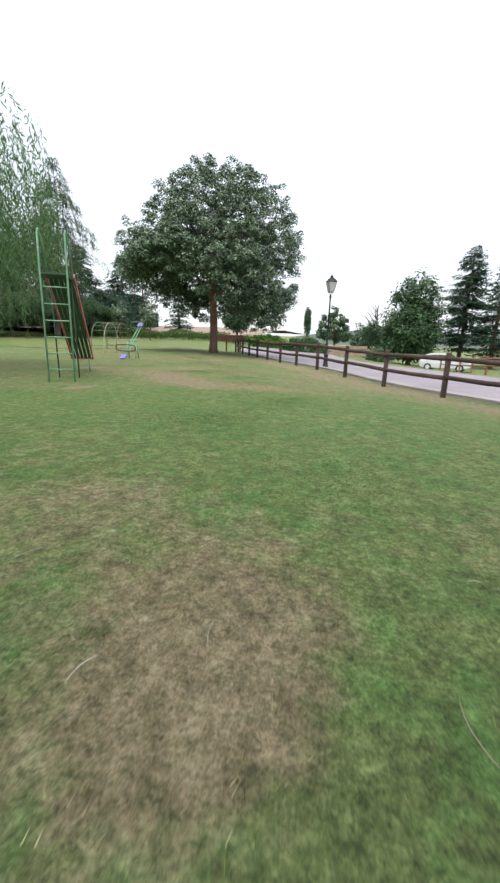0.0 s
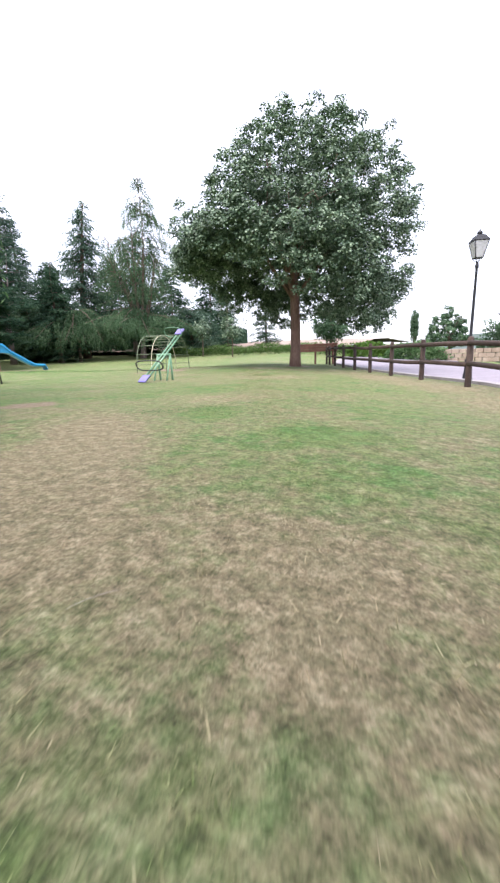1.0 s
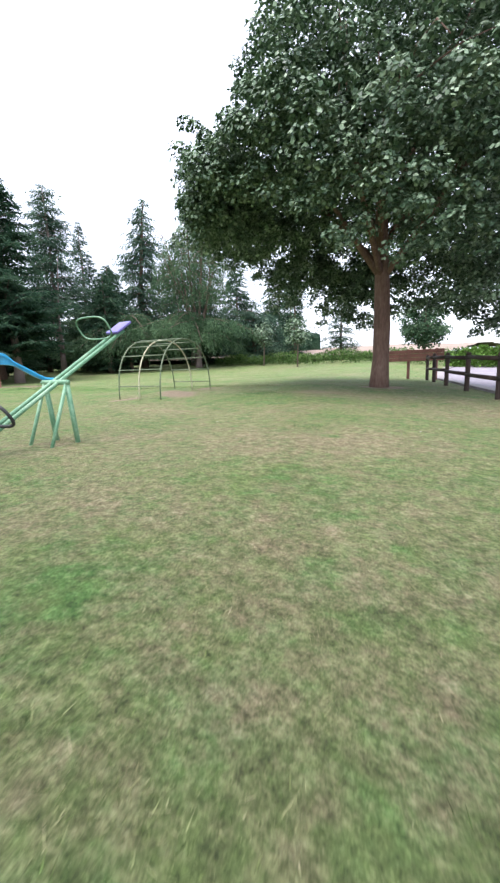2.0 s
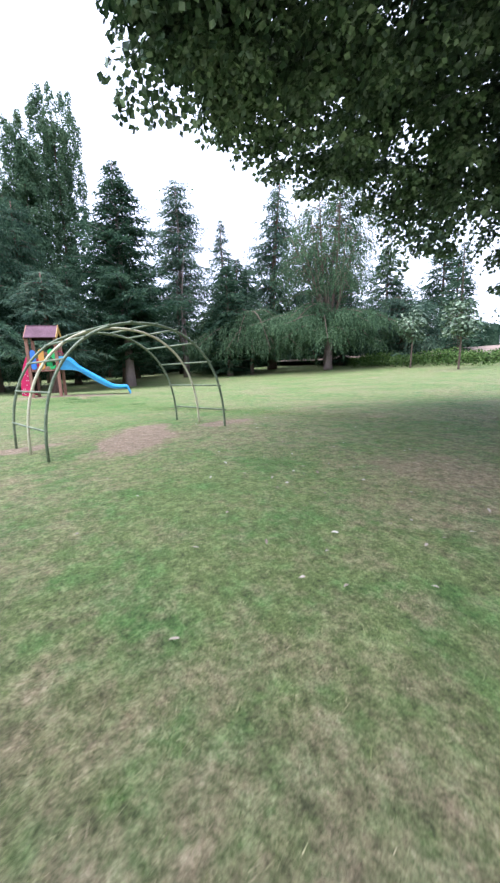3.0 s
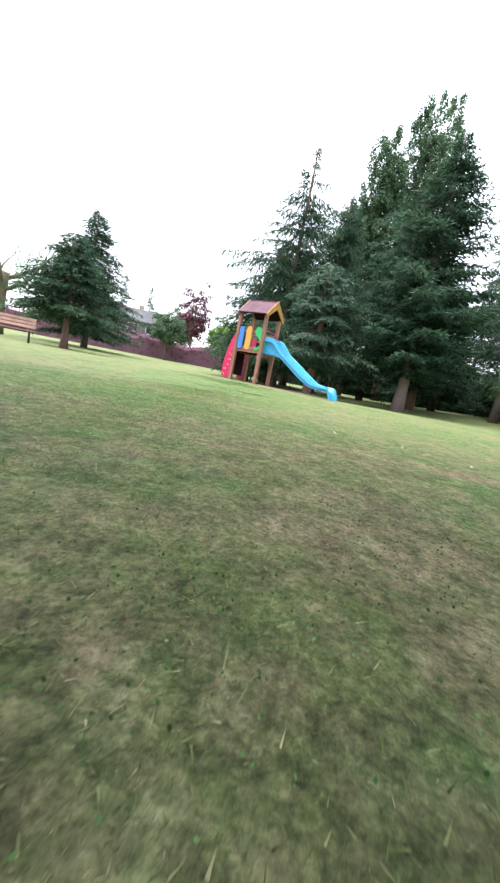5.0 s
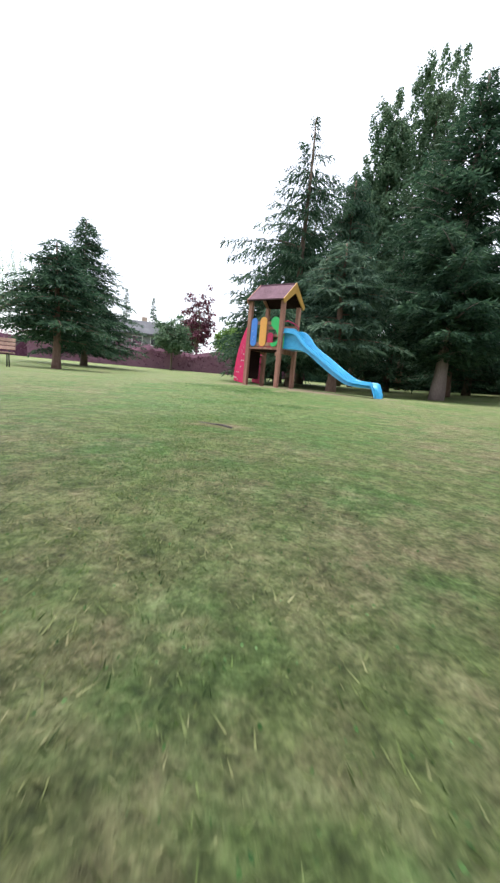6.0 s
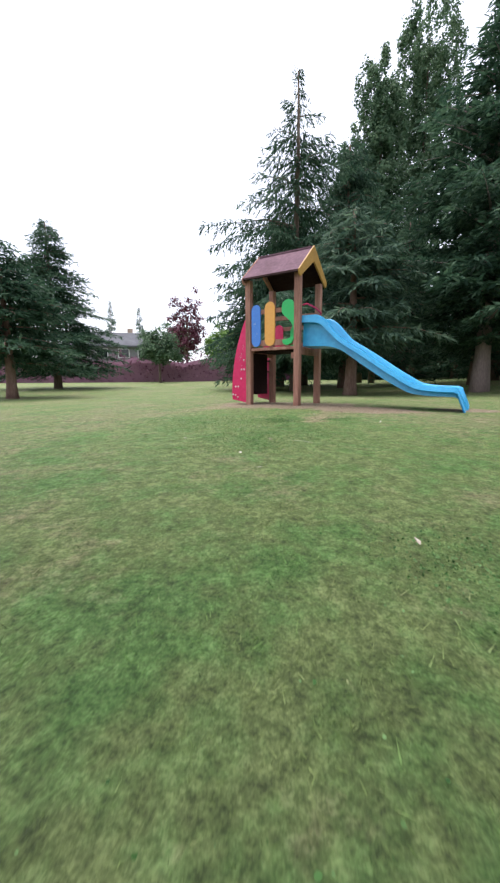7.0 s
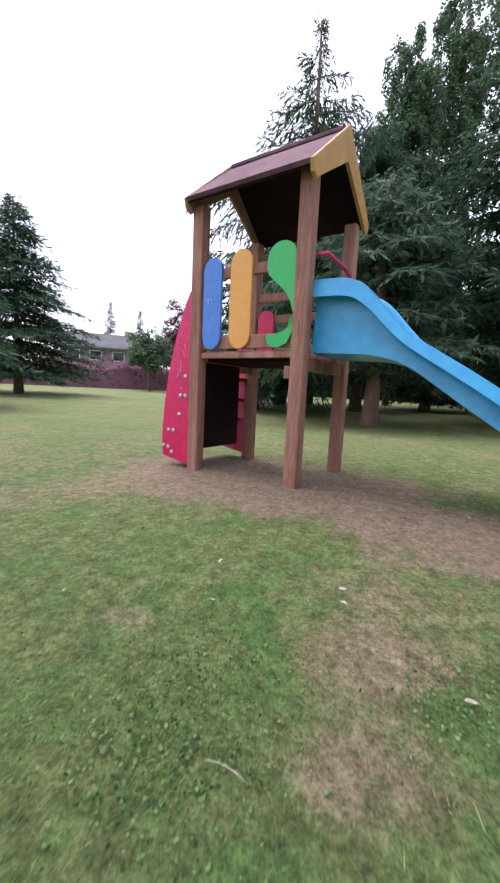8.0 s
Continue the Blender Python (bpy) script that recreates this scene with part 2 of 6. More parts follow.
M_BLUE = material("cedar_needles", [(0.028, 0.06, 0.044), (0.07, 0.124, 0.082), (0.135, 0.205, 0.13)], 0.4, 0.6, random_by="island", spread=0.3, translucent=0.4)
M_LIGHT = material("pale_cedar_needles", [(0.03, 0.066, 0.032), (0.074, 0.136, 0.068), (0.14, 0.22, 0.112)], 0.4, 0.6, random_by="island", spread=0.3, translucent=0.4)
M_POPLAR = material("poplar_leaf", [(0.035, 0.075, 0.04), (0.085, 0.15, 0.08), (0.17, 0.25, 0.14)], 0.4, 0.55, random_by="island", spread=0.3, translucent=0.4)
M_WILLOW = material("willow_leaf", [(0.05, 0.115, 0.04), (0.105, 0.195, 0.075), (0.2, 0.3, 0.145)], 0.5, 0.5, random_by="island", spread=0.3, translucent=0.45)
M_ROADSIDE = material("roadside_leaf", [(0.018, 0.045, 0.018), (0.05, 0.105, 0.045), (0.12, 0.19, 0.09)], 0.8, 0.5, random_by="island", spread=0.4, translucent=0.1)
M_WEED = material("weed_leaf", [(0.04, 0.085, 0.02), (0.085, 0.16, 0.04), (0.16, 0.24, 0.08)], 0.8, 0.6, random_by="island", spread=0.5, translucent=0.15)
M_CLOVER = material("clover_leaf", [(0.025, 0.07, 0.02), (0.06, 0.14, 0.04), (0.12, 0.22, 0.08)], 3.0, 0.6, random_by="island", spread=0.5, translucent=0.2)
M_SPRING = material("bright_leaf", [(0.06, 0.13, 0.02), (0.11, 0.21, 0.04), (0.17, 0.29, 0.07)], 0.5, 0.5, random_by="island", spread=0.4, translucent=0.25)
M_PURPLE = material("purple_leaf", [(0.06, 0.018, 0.028), (0.12, 0.036, 0.055), (0.2, 0.075, 0.10)], 0.5, 0.5, random_by="island", spread=0.5, translucent=0.2)
M_PURPLE_HEDGE = material("purple_hedge_leaf", [(0.095, 0.035, 0.062), (0.165, 0.07, 0.112), (0.25, 0.13, 0.175)], 0.5, 0.6, random_by="island", spread=0.5, translucent=0.15)
M_BARK = material("bark", [(0.06, 0.042, 0.03), (0.12, 0.085, 0.062), (0.2, 0.15, 0.11)], 3.0, 0.9, 1.0, 26.0, stretch=(1, 1, 0.25))
M_BARK_RED = material("reddish_bark", [(0.09, 0.05, 0.036), (0.17, 0.10, 0.075), (0.27, 0.18, 0.14)], 3.0, 0.9, 1.0, 26.0, stretch=(1, 1, 0.25))
M_BARK_PALE = material("pale_conifer_bark", [(0.13, 0.095, 0.085), (0.22, 0.165, 0.15), (0.33, 0.26, 0.24)], 3.0, 0.9, 1.0, 26.0, stretch=(1, 1, 0.25))
# near-black: shade painted under roof and deck, plus the dark stair board
M_SHADE_BOARD = material("shade_and_dark_board", [(0.009, 0.0045, 0.0045), (0.016, 0.008, 0.008), (0.028, 0.016, 0.015)], 3.0, 0.9, 0.2, 40.0, spec=0.05)
M_WOOD = material("weathered_post_wood", [(0.12, 0.05, 0.034), (0.275, 0.128, 0.088), (0.41, 0.225, 0.16)], 3.0, 0.75, 0.35, 60.0, stretch=(4, 4, 0.35), random_by="object", spread=0.12)
M_DARKWOOD = material("dark_fence_wood", [(0.02, 0.012, 0.009), (0.045, 0.026, 0.018), (0.085, 0.055, 0.04)], 3.0, 0.8, 0.4, 50.0, stretch=(1, 1, 1), random_by="object", spread=0.15)
M_REDWOOD = material("red_brown_boards", [(0.07, 0.025, 0.018), (0.14, 0.055, 0.038), (0.2, 0.09, 0.065)], 3.0, 0.75, 0.3, 50.0)
M_BENCH = material("bench_slats", [(0.22, 0.13, 0.10), (0.34, 0.21, 0.16), (0.45, 0.30, 0.24)], 3.0, 0.7, 0.3, 50.0, random_by="object", spread=0.2)
M_ROOF = material("mauve_roof_panel", [(0.08, 0.042, 0.052), (0.125, 0.068, 0.088), (0.18, 0.108, 0.126)], 2.0, 0.85, 0.2, 40.0, spec=0.2)
M_RED = material("red_plastic", [(0.42, 0.004, 0.06), (0.55, 0.006, 0.09), (0.58, 0.03, 0.12)], 2.0, 0.38, 0.05, 30.0)
M_BLUE_P = material("blue_panel", [(0.045, 0.17, 0.54), (0.05, 0.19, 0.58), (0.08, 0.24, 0.62)], 3.0, 0.4, 0.05, 30.0)
M_SLIDE = material("sky_blue_plastic", [(0.018, 0.25, 0.50), (0.03, 0.325, 0.59), (0.065, 0.40, 0.655)], 1.5, 0.32, 0.05, 20.0)
M_ORANGE = material("orange_panel", [(0.62, 0.29, 0.05), (0.66, 0.31, 0.058), (0.70, 0.35, 0.08)], 3.0, 0.42, 0.05, 30.0)
M_YELLOW = material("ochre_board", [(0.30, 0.16, 0.026), (0.40, 0.215, 0.04), (0.46, 0.27, 0.07)], 3.0, 0.5, 0.1, 30.0)
M_GREEN_P = material("green_panel", [(0.014, 0.37, 0.09), (0.016, 0.40, 0.10), (0.03, 0.43, 0.12)], 3.0, 0.4, 0.05, 30.0)
M_GREENMETAL = material("worn_green_paint", [(0.07, 0.19, 0.10), (0.14, 0.29, 0.17), (0.30, 0.42, 0.28)], 6.0, 0.45, 0.2, 70.0)
M_ARCH = material("chipped_dark_green_paint", [(0.05, 0.075, 0.035), (0.11, 0.15, 0.08), (0.28, 0.30, 0.19)], 7.0, 0.5, 0.2, 70.0)
M_DARKGREEN = material("dark_green_boards", [(0.01, 0.035, 0.016), (0.02, 0.06, 0.028), (0.035, 0.085, 0.042)], 4.0, 0.6, 0.3, 50.0)
M_CREAM = material("worn_cream_paint", [(0.28, 0.26, 0.14), (0.46, 0.44, 0.29), (0.58, 0.55, 0.4)], 7.0, 0.5, 0.2, 70.0)
M_REDPAINT = material("faded_red_paint", [(0.22, 0.04, 0.035), (0.36, 0.09, 0.08), (0.48, 0.2, 0.17)], 6.0, 0.5, 0.2, 60.0)
M_LILAC = material("lilac_seat", [(0.11, 0.09, 0.28), (0.15, 0.13, 0.36), (0.22, 0.2, 0.42)], 4.0, 0.45, 0.1, 40.0)
M_RUBBER = material("black_rubber", [(0.012, 0.012, 0.012), (0.022, 0.022, 0.022), (0.04, 0.04, 0.04)], 6.0, 0.6, 0.2, 60.0)
M_IRON = material("black_cast_iron", [(0.008, 0.009, 0.010), (0.016, 0.017, 0.019), (0.032, 0.034, 0.036)], 6.0, 0.5, 0.2, 60.0, metal=0.3)
M_FROST = material("frosted_lamp_glass", [(0.62, 0.62, 0.58), (0.7, 0.7, 0.67), (0.78, 0.78, 0.76)], 3.0, 0.25, translucent=0.4)
M_ROAD = material("lilac_grey_asphalt", [(0.19, 0.165, 0.19), (0.24, 0.215, 0.242), (0.29, 0.262, 0.29)], 1.2, 0.9, 0.4, 160.0)
M_KERB = material("pale_concrete", [(0.2, 0.18, 0.175), (0.27, 0.245, 0.24), (0.34, 0.315, 0.31)], 2.0, 0.85, 0.3, 90.0)
M_FIELD = material("ripe_cereal", [(0.19, 0.135, 0.10), (0.26, 0.195, 0.15), (0.33, 0.26, 0.205)], 0.35, 0.9, 0.8, 12.0)
M_HILL = material("far_hill", [(0.05, 0.075, 0.06), (0.075, 0.10, 0.085), (0.10, 0.125, 0.11)], 0.02, 0.95)
M_CARPAINT = material("white_car_paint", [(0.55, 0.56, 0.58), (0.62, 0.63, 0.65), (0.68, 0.69, 0.71)], 2.0, 0.3, coat=0.6)
M_GLASS = material("dark_car_glass", [(0.01, 0.012, 0.014), (0.016, 0.018, 0.02), (0.022, 0.026, 0.03)], 2.0, 0.06)
M_FRAME = material("white_frame_paint", [(0.5, 0.5, 0.49), (0.6, 0.6, 0.59), (0.68, 0.68, 0.67)], 2.0, 0.6)
M_WALL = material("pale_render", [(0.12, 0.12, 0.125), (0.165, 0.165, 0.17), (0.22, 0.22, 0.22)], 0.6, 0.9, 0.2, 30.0)
M_TILE = material("grey_roof_slates", [(0.05, 0.052, 0.06), (0.08, 0.083, 0.092), (0.115, 0.12, 0.13)], 0.8, 0.95, 0.4, 8.0)
M_STONE = material("tan_stone", [(0.26, 0.19, 0.14), (0.38, 0.29, 0.22), (0.48, 0.39, 0.31)], 2.0, 0.9, 0.5, 30.0)
M_BROWN_LITTER = material("brown_leaf", [(0.07, 0.045, 0.03), (0.16, 0.11, 0.075), (0.27, 0.2, 0.14)], 9.0, 0.75, random_by="object", spread=0.5)
M_LITTER = material("dry_leaf", [(0.2, 0.165, 0.12), (0.32, 0.285, 0.225), (0.45, 0.43, 0.37)], 9.0, 0.7, random_by="object", spread=0.5)
M_STICK = material("grey_stick", [(0.04, 0.033, 0.035), (0.085, 0.07, 0.075), (0.165, 0.14, 0.145)], 6.0, 0.85, 0.5, 60.0)


# ---- building blocks ----
def thing(name, loc, label, category, group="", kind="", rz=0.0, scale=1.0):
    e = new(name)
    e.empty_display_size = 0.2
    e.matrix_world = Matrix.LocRotScale(loc, Euler((0, 0, radians(rz))), (scale, scale, scale))
    return tagged(e, label, category, group, kind)


def part(name, bm, mat, parent, label="", smooth=False):
    me = bpy.data.meshes.new(name)
    bm.normal_update()
    bm.to_mesh(me)
    bm.free()
    return _hang(name, me, mat, parent, label, smooth)


def _hang(name, me, mat, parent, label, smooth):
    me.materials.append(mat)
    if smooth:
        me.shade_smooth()
    ob = new(name, me)
    ob.parent = parent
    if label:
        tagged(ob, label)
    return ob


def array_part(name, verts, faces, mat, parent, label="", smooth=False):
    """A mesh from numpy arrays: verts (n, 3), faces (m, k)."""
    me = bpy.data.meshes.new(name)
    n, (m, k) = len(verts), faces.shape
    me.vertices.add(n)
    me.vertices.foreach_set("co", np.ascontiguousarray(verts, dtype=np.float32).ravel())
    me.loops.add(m * k)
    me.loops.foreach_set("vertex_index", np.ascontiguousarray(faces, dtype=np.int32).ravel())
    me.polygons.add(m)
    me.polygons.foreach_set("loop_start", np.arange(0, m * k, k, dtype=np.int32))
    me.update(calc_edges=True)
    return _hang(name, me, mat, parent, label, smooth)


def box(bm, size, at=(0, 0, 0), rot=None, bevel=0.0):
    made = bmesh.ops.create_cube(bm, size=1.0)
    vs = made["verts"]
    m = Matrix.Translation(at) @ (rot.to_4x4() if rot else Matrix.Identity(4)) @ Matrix.Diagonal((*size, 1))
    bmesh.ops.transform(bm, matrix=m, verts=vs)
    if bevel:
        es = list({e for v in vs for e in v.link_edges})
        bmesh.ops.bevel(bm, geom=es, offset=bevel, segments=2, affect="EDGES", profile=0.6)
    return bm


def tube(bm, points, radii, sides=8, caps=True):
    """A round bar through points; radii one number or one per point."""
    pts = [Vector(p) for p in points]
    if not hasattr(radii, "__len__"):
        radii = [radii] * len(pts)
    radii = [float(r) for r in radii]
    rings, side = [], None
    for i, p in enumerate(pts):
        d = (pts[min(i + 1, len(pts) - 1)] - pts[max(i - 1, 0)]).normalized()
        if side is None:
            side = d.orthogonal().normalized()
        side = (side - d * side.dot(d)).normalized()
        up = d.cross(side)
        rings.append([bm.verts.new(p + radii[i] * (math.cos(a) * side + math.sin(a) * up)) for a in (2 * math.pi * k / sides for k in range(sides))])
    for a, b in zip(rings, rings[1:]):
        for k in range(sides):
            f = bm.faces.new((a[k], a[(k + 1) % sides], b[(k + 1) % sides], b[k]))
            f.smooth = True
    if caps:
        bm.faces.new(rings[0][::-1])
        bm.faces.new(rings[-1])
    return bm


def slab(bm, outline, thick, axis_a, axis_b, origin=(0, 0, 0), bevel=0.0):
    """A flat board of the outline [(a, b), ...] in the plane of two axes, with thickness."""
    a, b, o = Vector(axis_a), Vector(axis_b), Vector(origin)
    n = a.cross(b).normalized() * thick / 2
    lo = [bm.verts.new(o + a * x + b * y - n) for x, y in outline]
    hi = [bm.verts.new(o + a * x + b * y + n) for x, y in outline]
    k = len(outline)
    faces = [bm.faces.new(lo[::-1]), bm.faces.new(hi)]
    for i in range(k):
        faces.append(bm.faces.new((lo[i], lo[(i + 1) % k], hi[(i + 1) % k], hi[i])))
    if bevel:
        rim = [e for f in faces[:2] for e in f.edges]
        bmesh.ops.bevel(bm, geom=rim, offset=bevel, segments=2, affect="EDGES")
    return bm


def stadium(w, h, n=10):
    """Outline of an upright board with round ends, standing on y = 0."""
    r = w / 2
    top = [(r * math.cos(a), h - r + r * math.sin(a)) for a in (math.pi * i / n for i in range(n + 1))]
    low = [(r * math.cos(a), r + r * math.sin(a)) for a in (math.pi + math.pi * i / n for i in range(n + 1))]
    return top + low


def ease(x, a, b):
    s = np.clip((x - a) / (b - a), 0, 1)
    return s * s * (3 - 2 * s)


def ground_z(x, y):
    """Height of the lawn: level in the middle, a low mound at the play tower, rising outwards, falling to the road."""
    d = np.hypot(x + 10, y - 20) - 17
    west = np.clip((8 - x) / 10, 0, 1)
    z = 0.024 * np.clip(d, 0, 45) * west + 0.020 * np.clip(y - 24, 0, 40) * west
    z = z + 0.17 * np.exp(-((x + 18) ** 2 + (y - 21.4) ** 2) / 30.0)
    z = z + 0.010 * np.clip(y - 27, 0, 40) * west
    z = z + 0.08 * np.exp(-((x + 7.6) ** 2 + (y - 22.4) ** 2) / 5.0)
    z = z + 0.11 * np.exp(-((x + 3.6) ** 2 + (y - 24.8) ** 2) / 24.0)
    fall = road_offset(x, y)
    z = z - (0.32 - 0.17 * ease(y, 13, 18) * (1 - ease(y, 27, 34))) * ease(fall, -4.5, 0.3) - 0.17 * ease(y, 13, 18) * (1 - ease(y, 27, 34)) * ease(fall, 0.3, 2.0) - 0.12 * ease(fall, 0, 14) - 0.6 * ease(fall, 7.5, 15)
    return z


def road_offset(x, y):
    """Metres east of the fence line."""
    s = np.clip(y - 13.5, -60, 60)
    fx = 5.42 - 0.545 * s + 0.004 * s * s + 0.012 * np.clip(np.minimum(s, 30) - 12, 0, 18) ** 2
    return (x - fx) * 0.88


def gz(x, y):
    return float(ground_z(np.float64(x), np.float64(y)))


def on_ground(x, y, dz=0.0):
    return (x, y, gz(x, y) + dz)


# ---- the ground: one sheet to the horizon ----
def spaced(lo, hi, step, far):
    """Even steps between lo and hi, then ever wider ones out to far on both sides."""
    mid = list(np.arange(lo, hi + step / 2, step))
    out, d, x = [], step, hi
    while x < far:
        d *= 1.22
        x += d
        out.append(x)
    low, d, x = [], step, lo
    while x > -far:
        d *= 1.22
        x -= d
        low.append(x)
    return np.array(low[::-1] + mid + out)


def lawn_z(x, y):
    """The lawn's height with its low unevenness."""
    rng = np.random.default_rng(3)
    near = np.exp(-((x + 8) ** 2 + (y - 20) ** 2) / 900.0) * (road_offset(x, y) < -0.6)
    lump = sum(np.sin(x * a + c) * np.cos(y * b + d) for a, b, c, d in rng.uniform(0.6, 2.2, (7, 4))) * 0.005
    return ground_z(x, y) + lump * near


def build_ground():
    xs, ys = spaced(-32, 14, 0.33, 1800), spaced(-4, 44, 0.33, 1800)
    gx, gy = np.meshgrid(xs, ys)
    gzz = lawn_z(gx, gy)
    n, m = gx.shape
    idx = np.arange(n * m).reshape(n, m)
    faces = np.stack([idx[:-1, :-1], idx[:-1, 1:], idx[1:, 1:], idx[1:, :-1]], -1).reshape(-1, 4)
    ob = array_part("ground", np.stack([gx, gy, gzz], -1).reshape(-1, 3), faces, M_LAWN, None, smooth=True)
    tagged(ob, "mown park lawn, green with straw-dry patches", "lawn", kind="structure")


def strip(name, offset_a, offset_b, y0, y1, lift, thick, mat, label, category, step=0.8):
    """A band that follows the fence line, between two offsets east of it, with real thickness."""
    ys = np.arange(y0, y1 + step / 2, step)
    across = np.linspace(offset_a, offset_b, max(2, int(abs(offset_b - offset_a) / 0.8) + 2))
    rows_top = []
    for y in ys:
        base = fence_x(y)
        rows_top.append([(base + o / 0.88, y, gz(base + o / 0.88, y) + lift) for o in across])
    bm = bmesh.new()
    top = [[bm.verts.new(p) for p in r] for r in rows_top]
    low = [[bm.verts.new((p[0], p[1], p[2] - thick)) for p in (r[0], r[-1])] for r in rows_top]
    for a, b in zip(top, top[1:]):
        for k in range(len(a) - 1):
            bm.faces.new((a[k], a[k + 1], b[k + 1], b[k]))
    for i in range(len(top) - 1):
        bm.faces.new((top[i][0], top[i + 1][0], low[i + 1][0], low[i][0]))
        bm.faces.new((top[i][-1], low[i][1], low[i + 1][1], top[i + 1][-1]))
    tagged(part(name, bm, mat, None), label, category, kind="structure")


def fence_x(y):
    s = y - 13.5
    return 5.42 - 0.545 * s + 0.004 * s * s + 0.012 * max(0.0, min(s, 30) - 12) ** 2


# ---- trees ----
def leaf_quads(pos, along, width_dir, length, width):
    """Kite-shaped leaves: arrays of base points, directions and sizes to verts and faces."""
    n = len(pos)
    l, w = length[:, None], width[:, None]
    v = np.stack([pos, pos + along * l * 0.42 + width_dir * w * 0.5, pos + along * l, pos + along * l * 0.42 - width_dir * w * 0.5], 1)
    return v.reshape(-1, 3), np.arange(n * 4).reshape(n, 4)


def leaf_hearts(pos, along, width_dir, length, width):
    """Broad pointed leaves of five corners, round at the stalk."""
    n = len(pos)
    l, w = length[:, None], width[:, None]
    nrm = np.cross(along, width_dir) * w * 0.12
    v = np.stack([
        pos + width_dir * w * 0.24,
        pos + along * l * 0.42 + width_dir * w * 0.5 + nrm,
        pos + along * l,
        pos + along * l * 0.42 - width_dir * w * 0.5 + nrm,
        pos - width_dir * w * 0.24,
    ], 1)
    return v.reshape(-1, 3), np.arange(n * 5).reshape(n, 5)


def unit(v):
    return v / np.maximum(np.linalg.norm(v, axis=-1, keepdims=True), 1e-9)


def side_of(along, rng):
    return unit(np.cross(along, unit(rng.normal(size=along.shape))))


def facing(normal, rng):
    """Leaf axes for blades that turn their faces along the given normals."""
    along = unit(np.cross(normal, unit(rng.normal(size=normal.shape))))
    return along, np.cross(normal, along)


def limb_path(start, end, rng, bend=0.12, n=7):
    a, b = np.array(start), np.array(end)
    span = np.linalg.norm(b - a)
    k = rng.normal(size=3) * bend * span
    return [tuple(a + (b - a) * s + k * math.sin(math.pi * s)) for s in np.linspace(0, 1, n)]


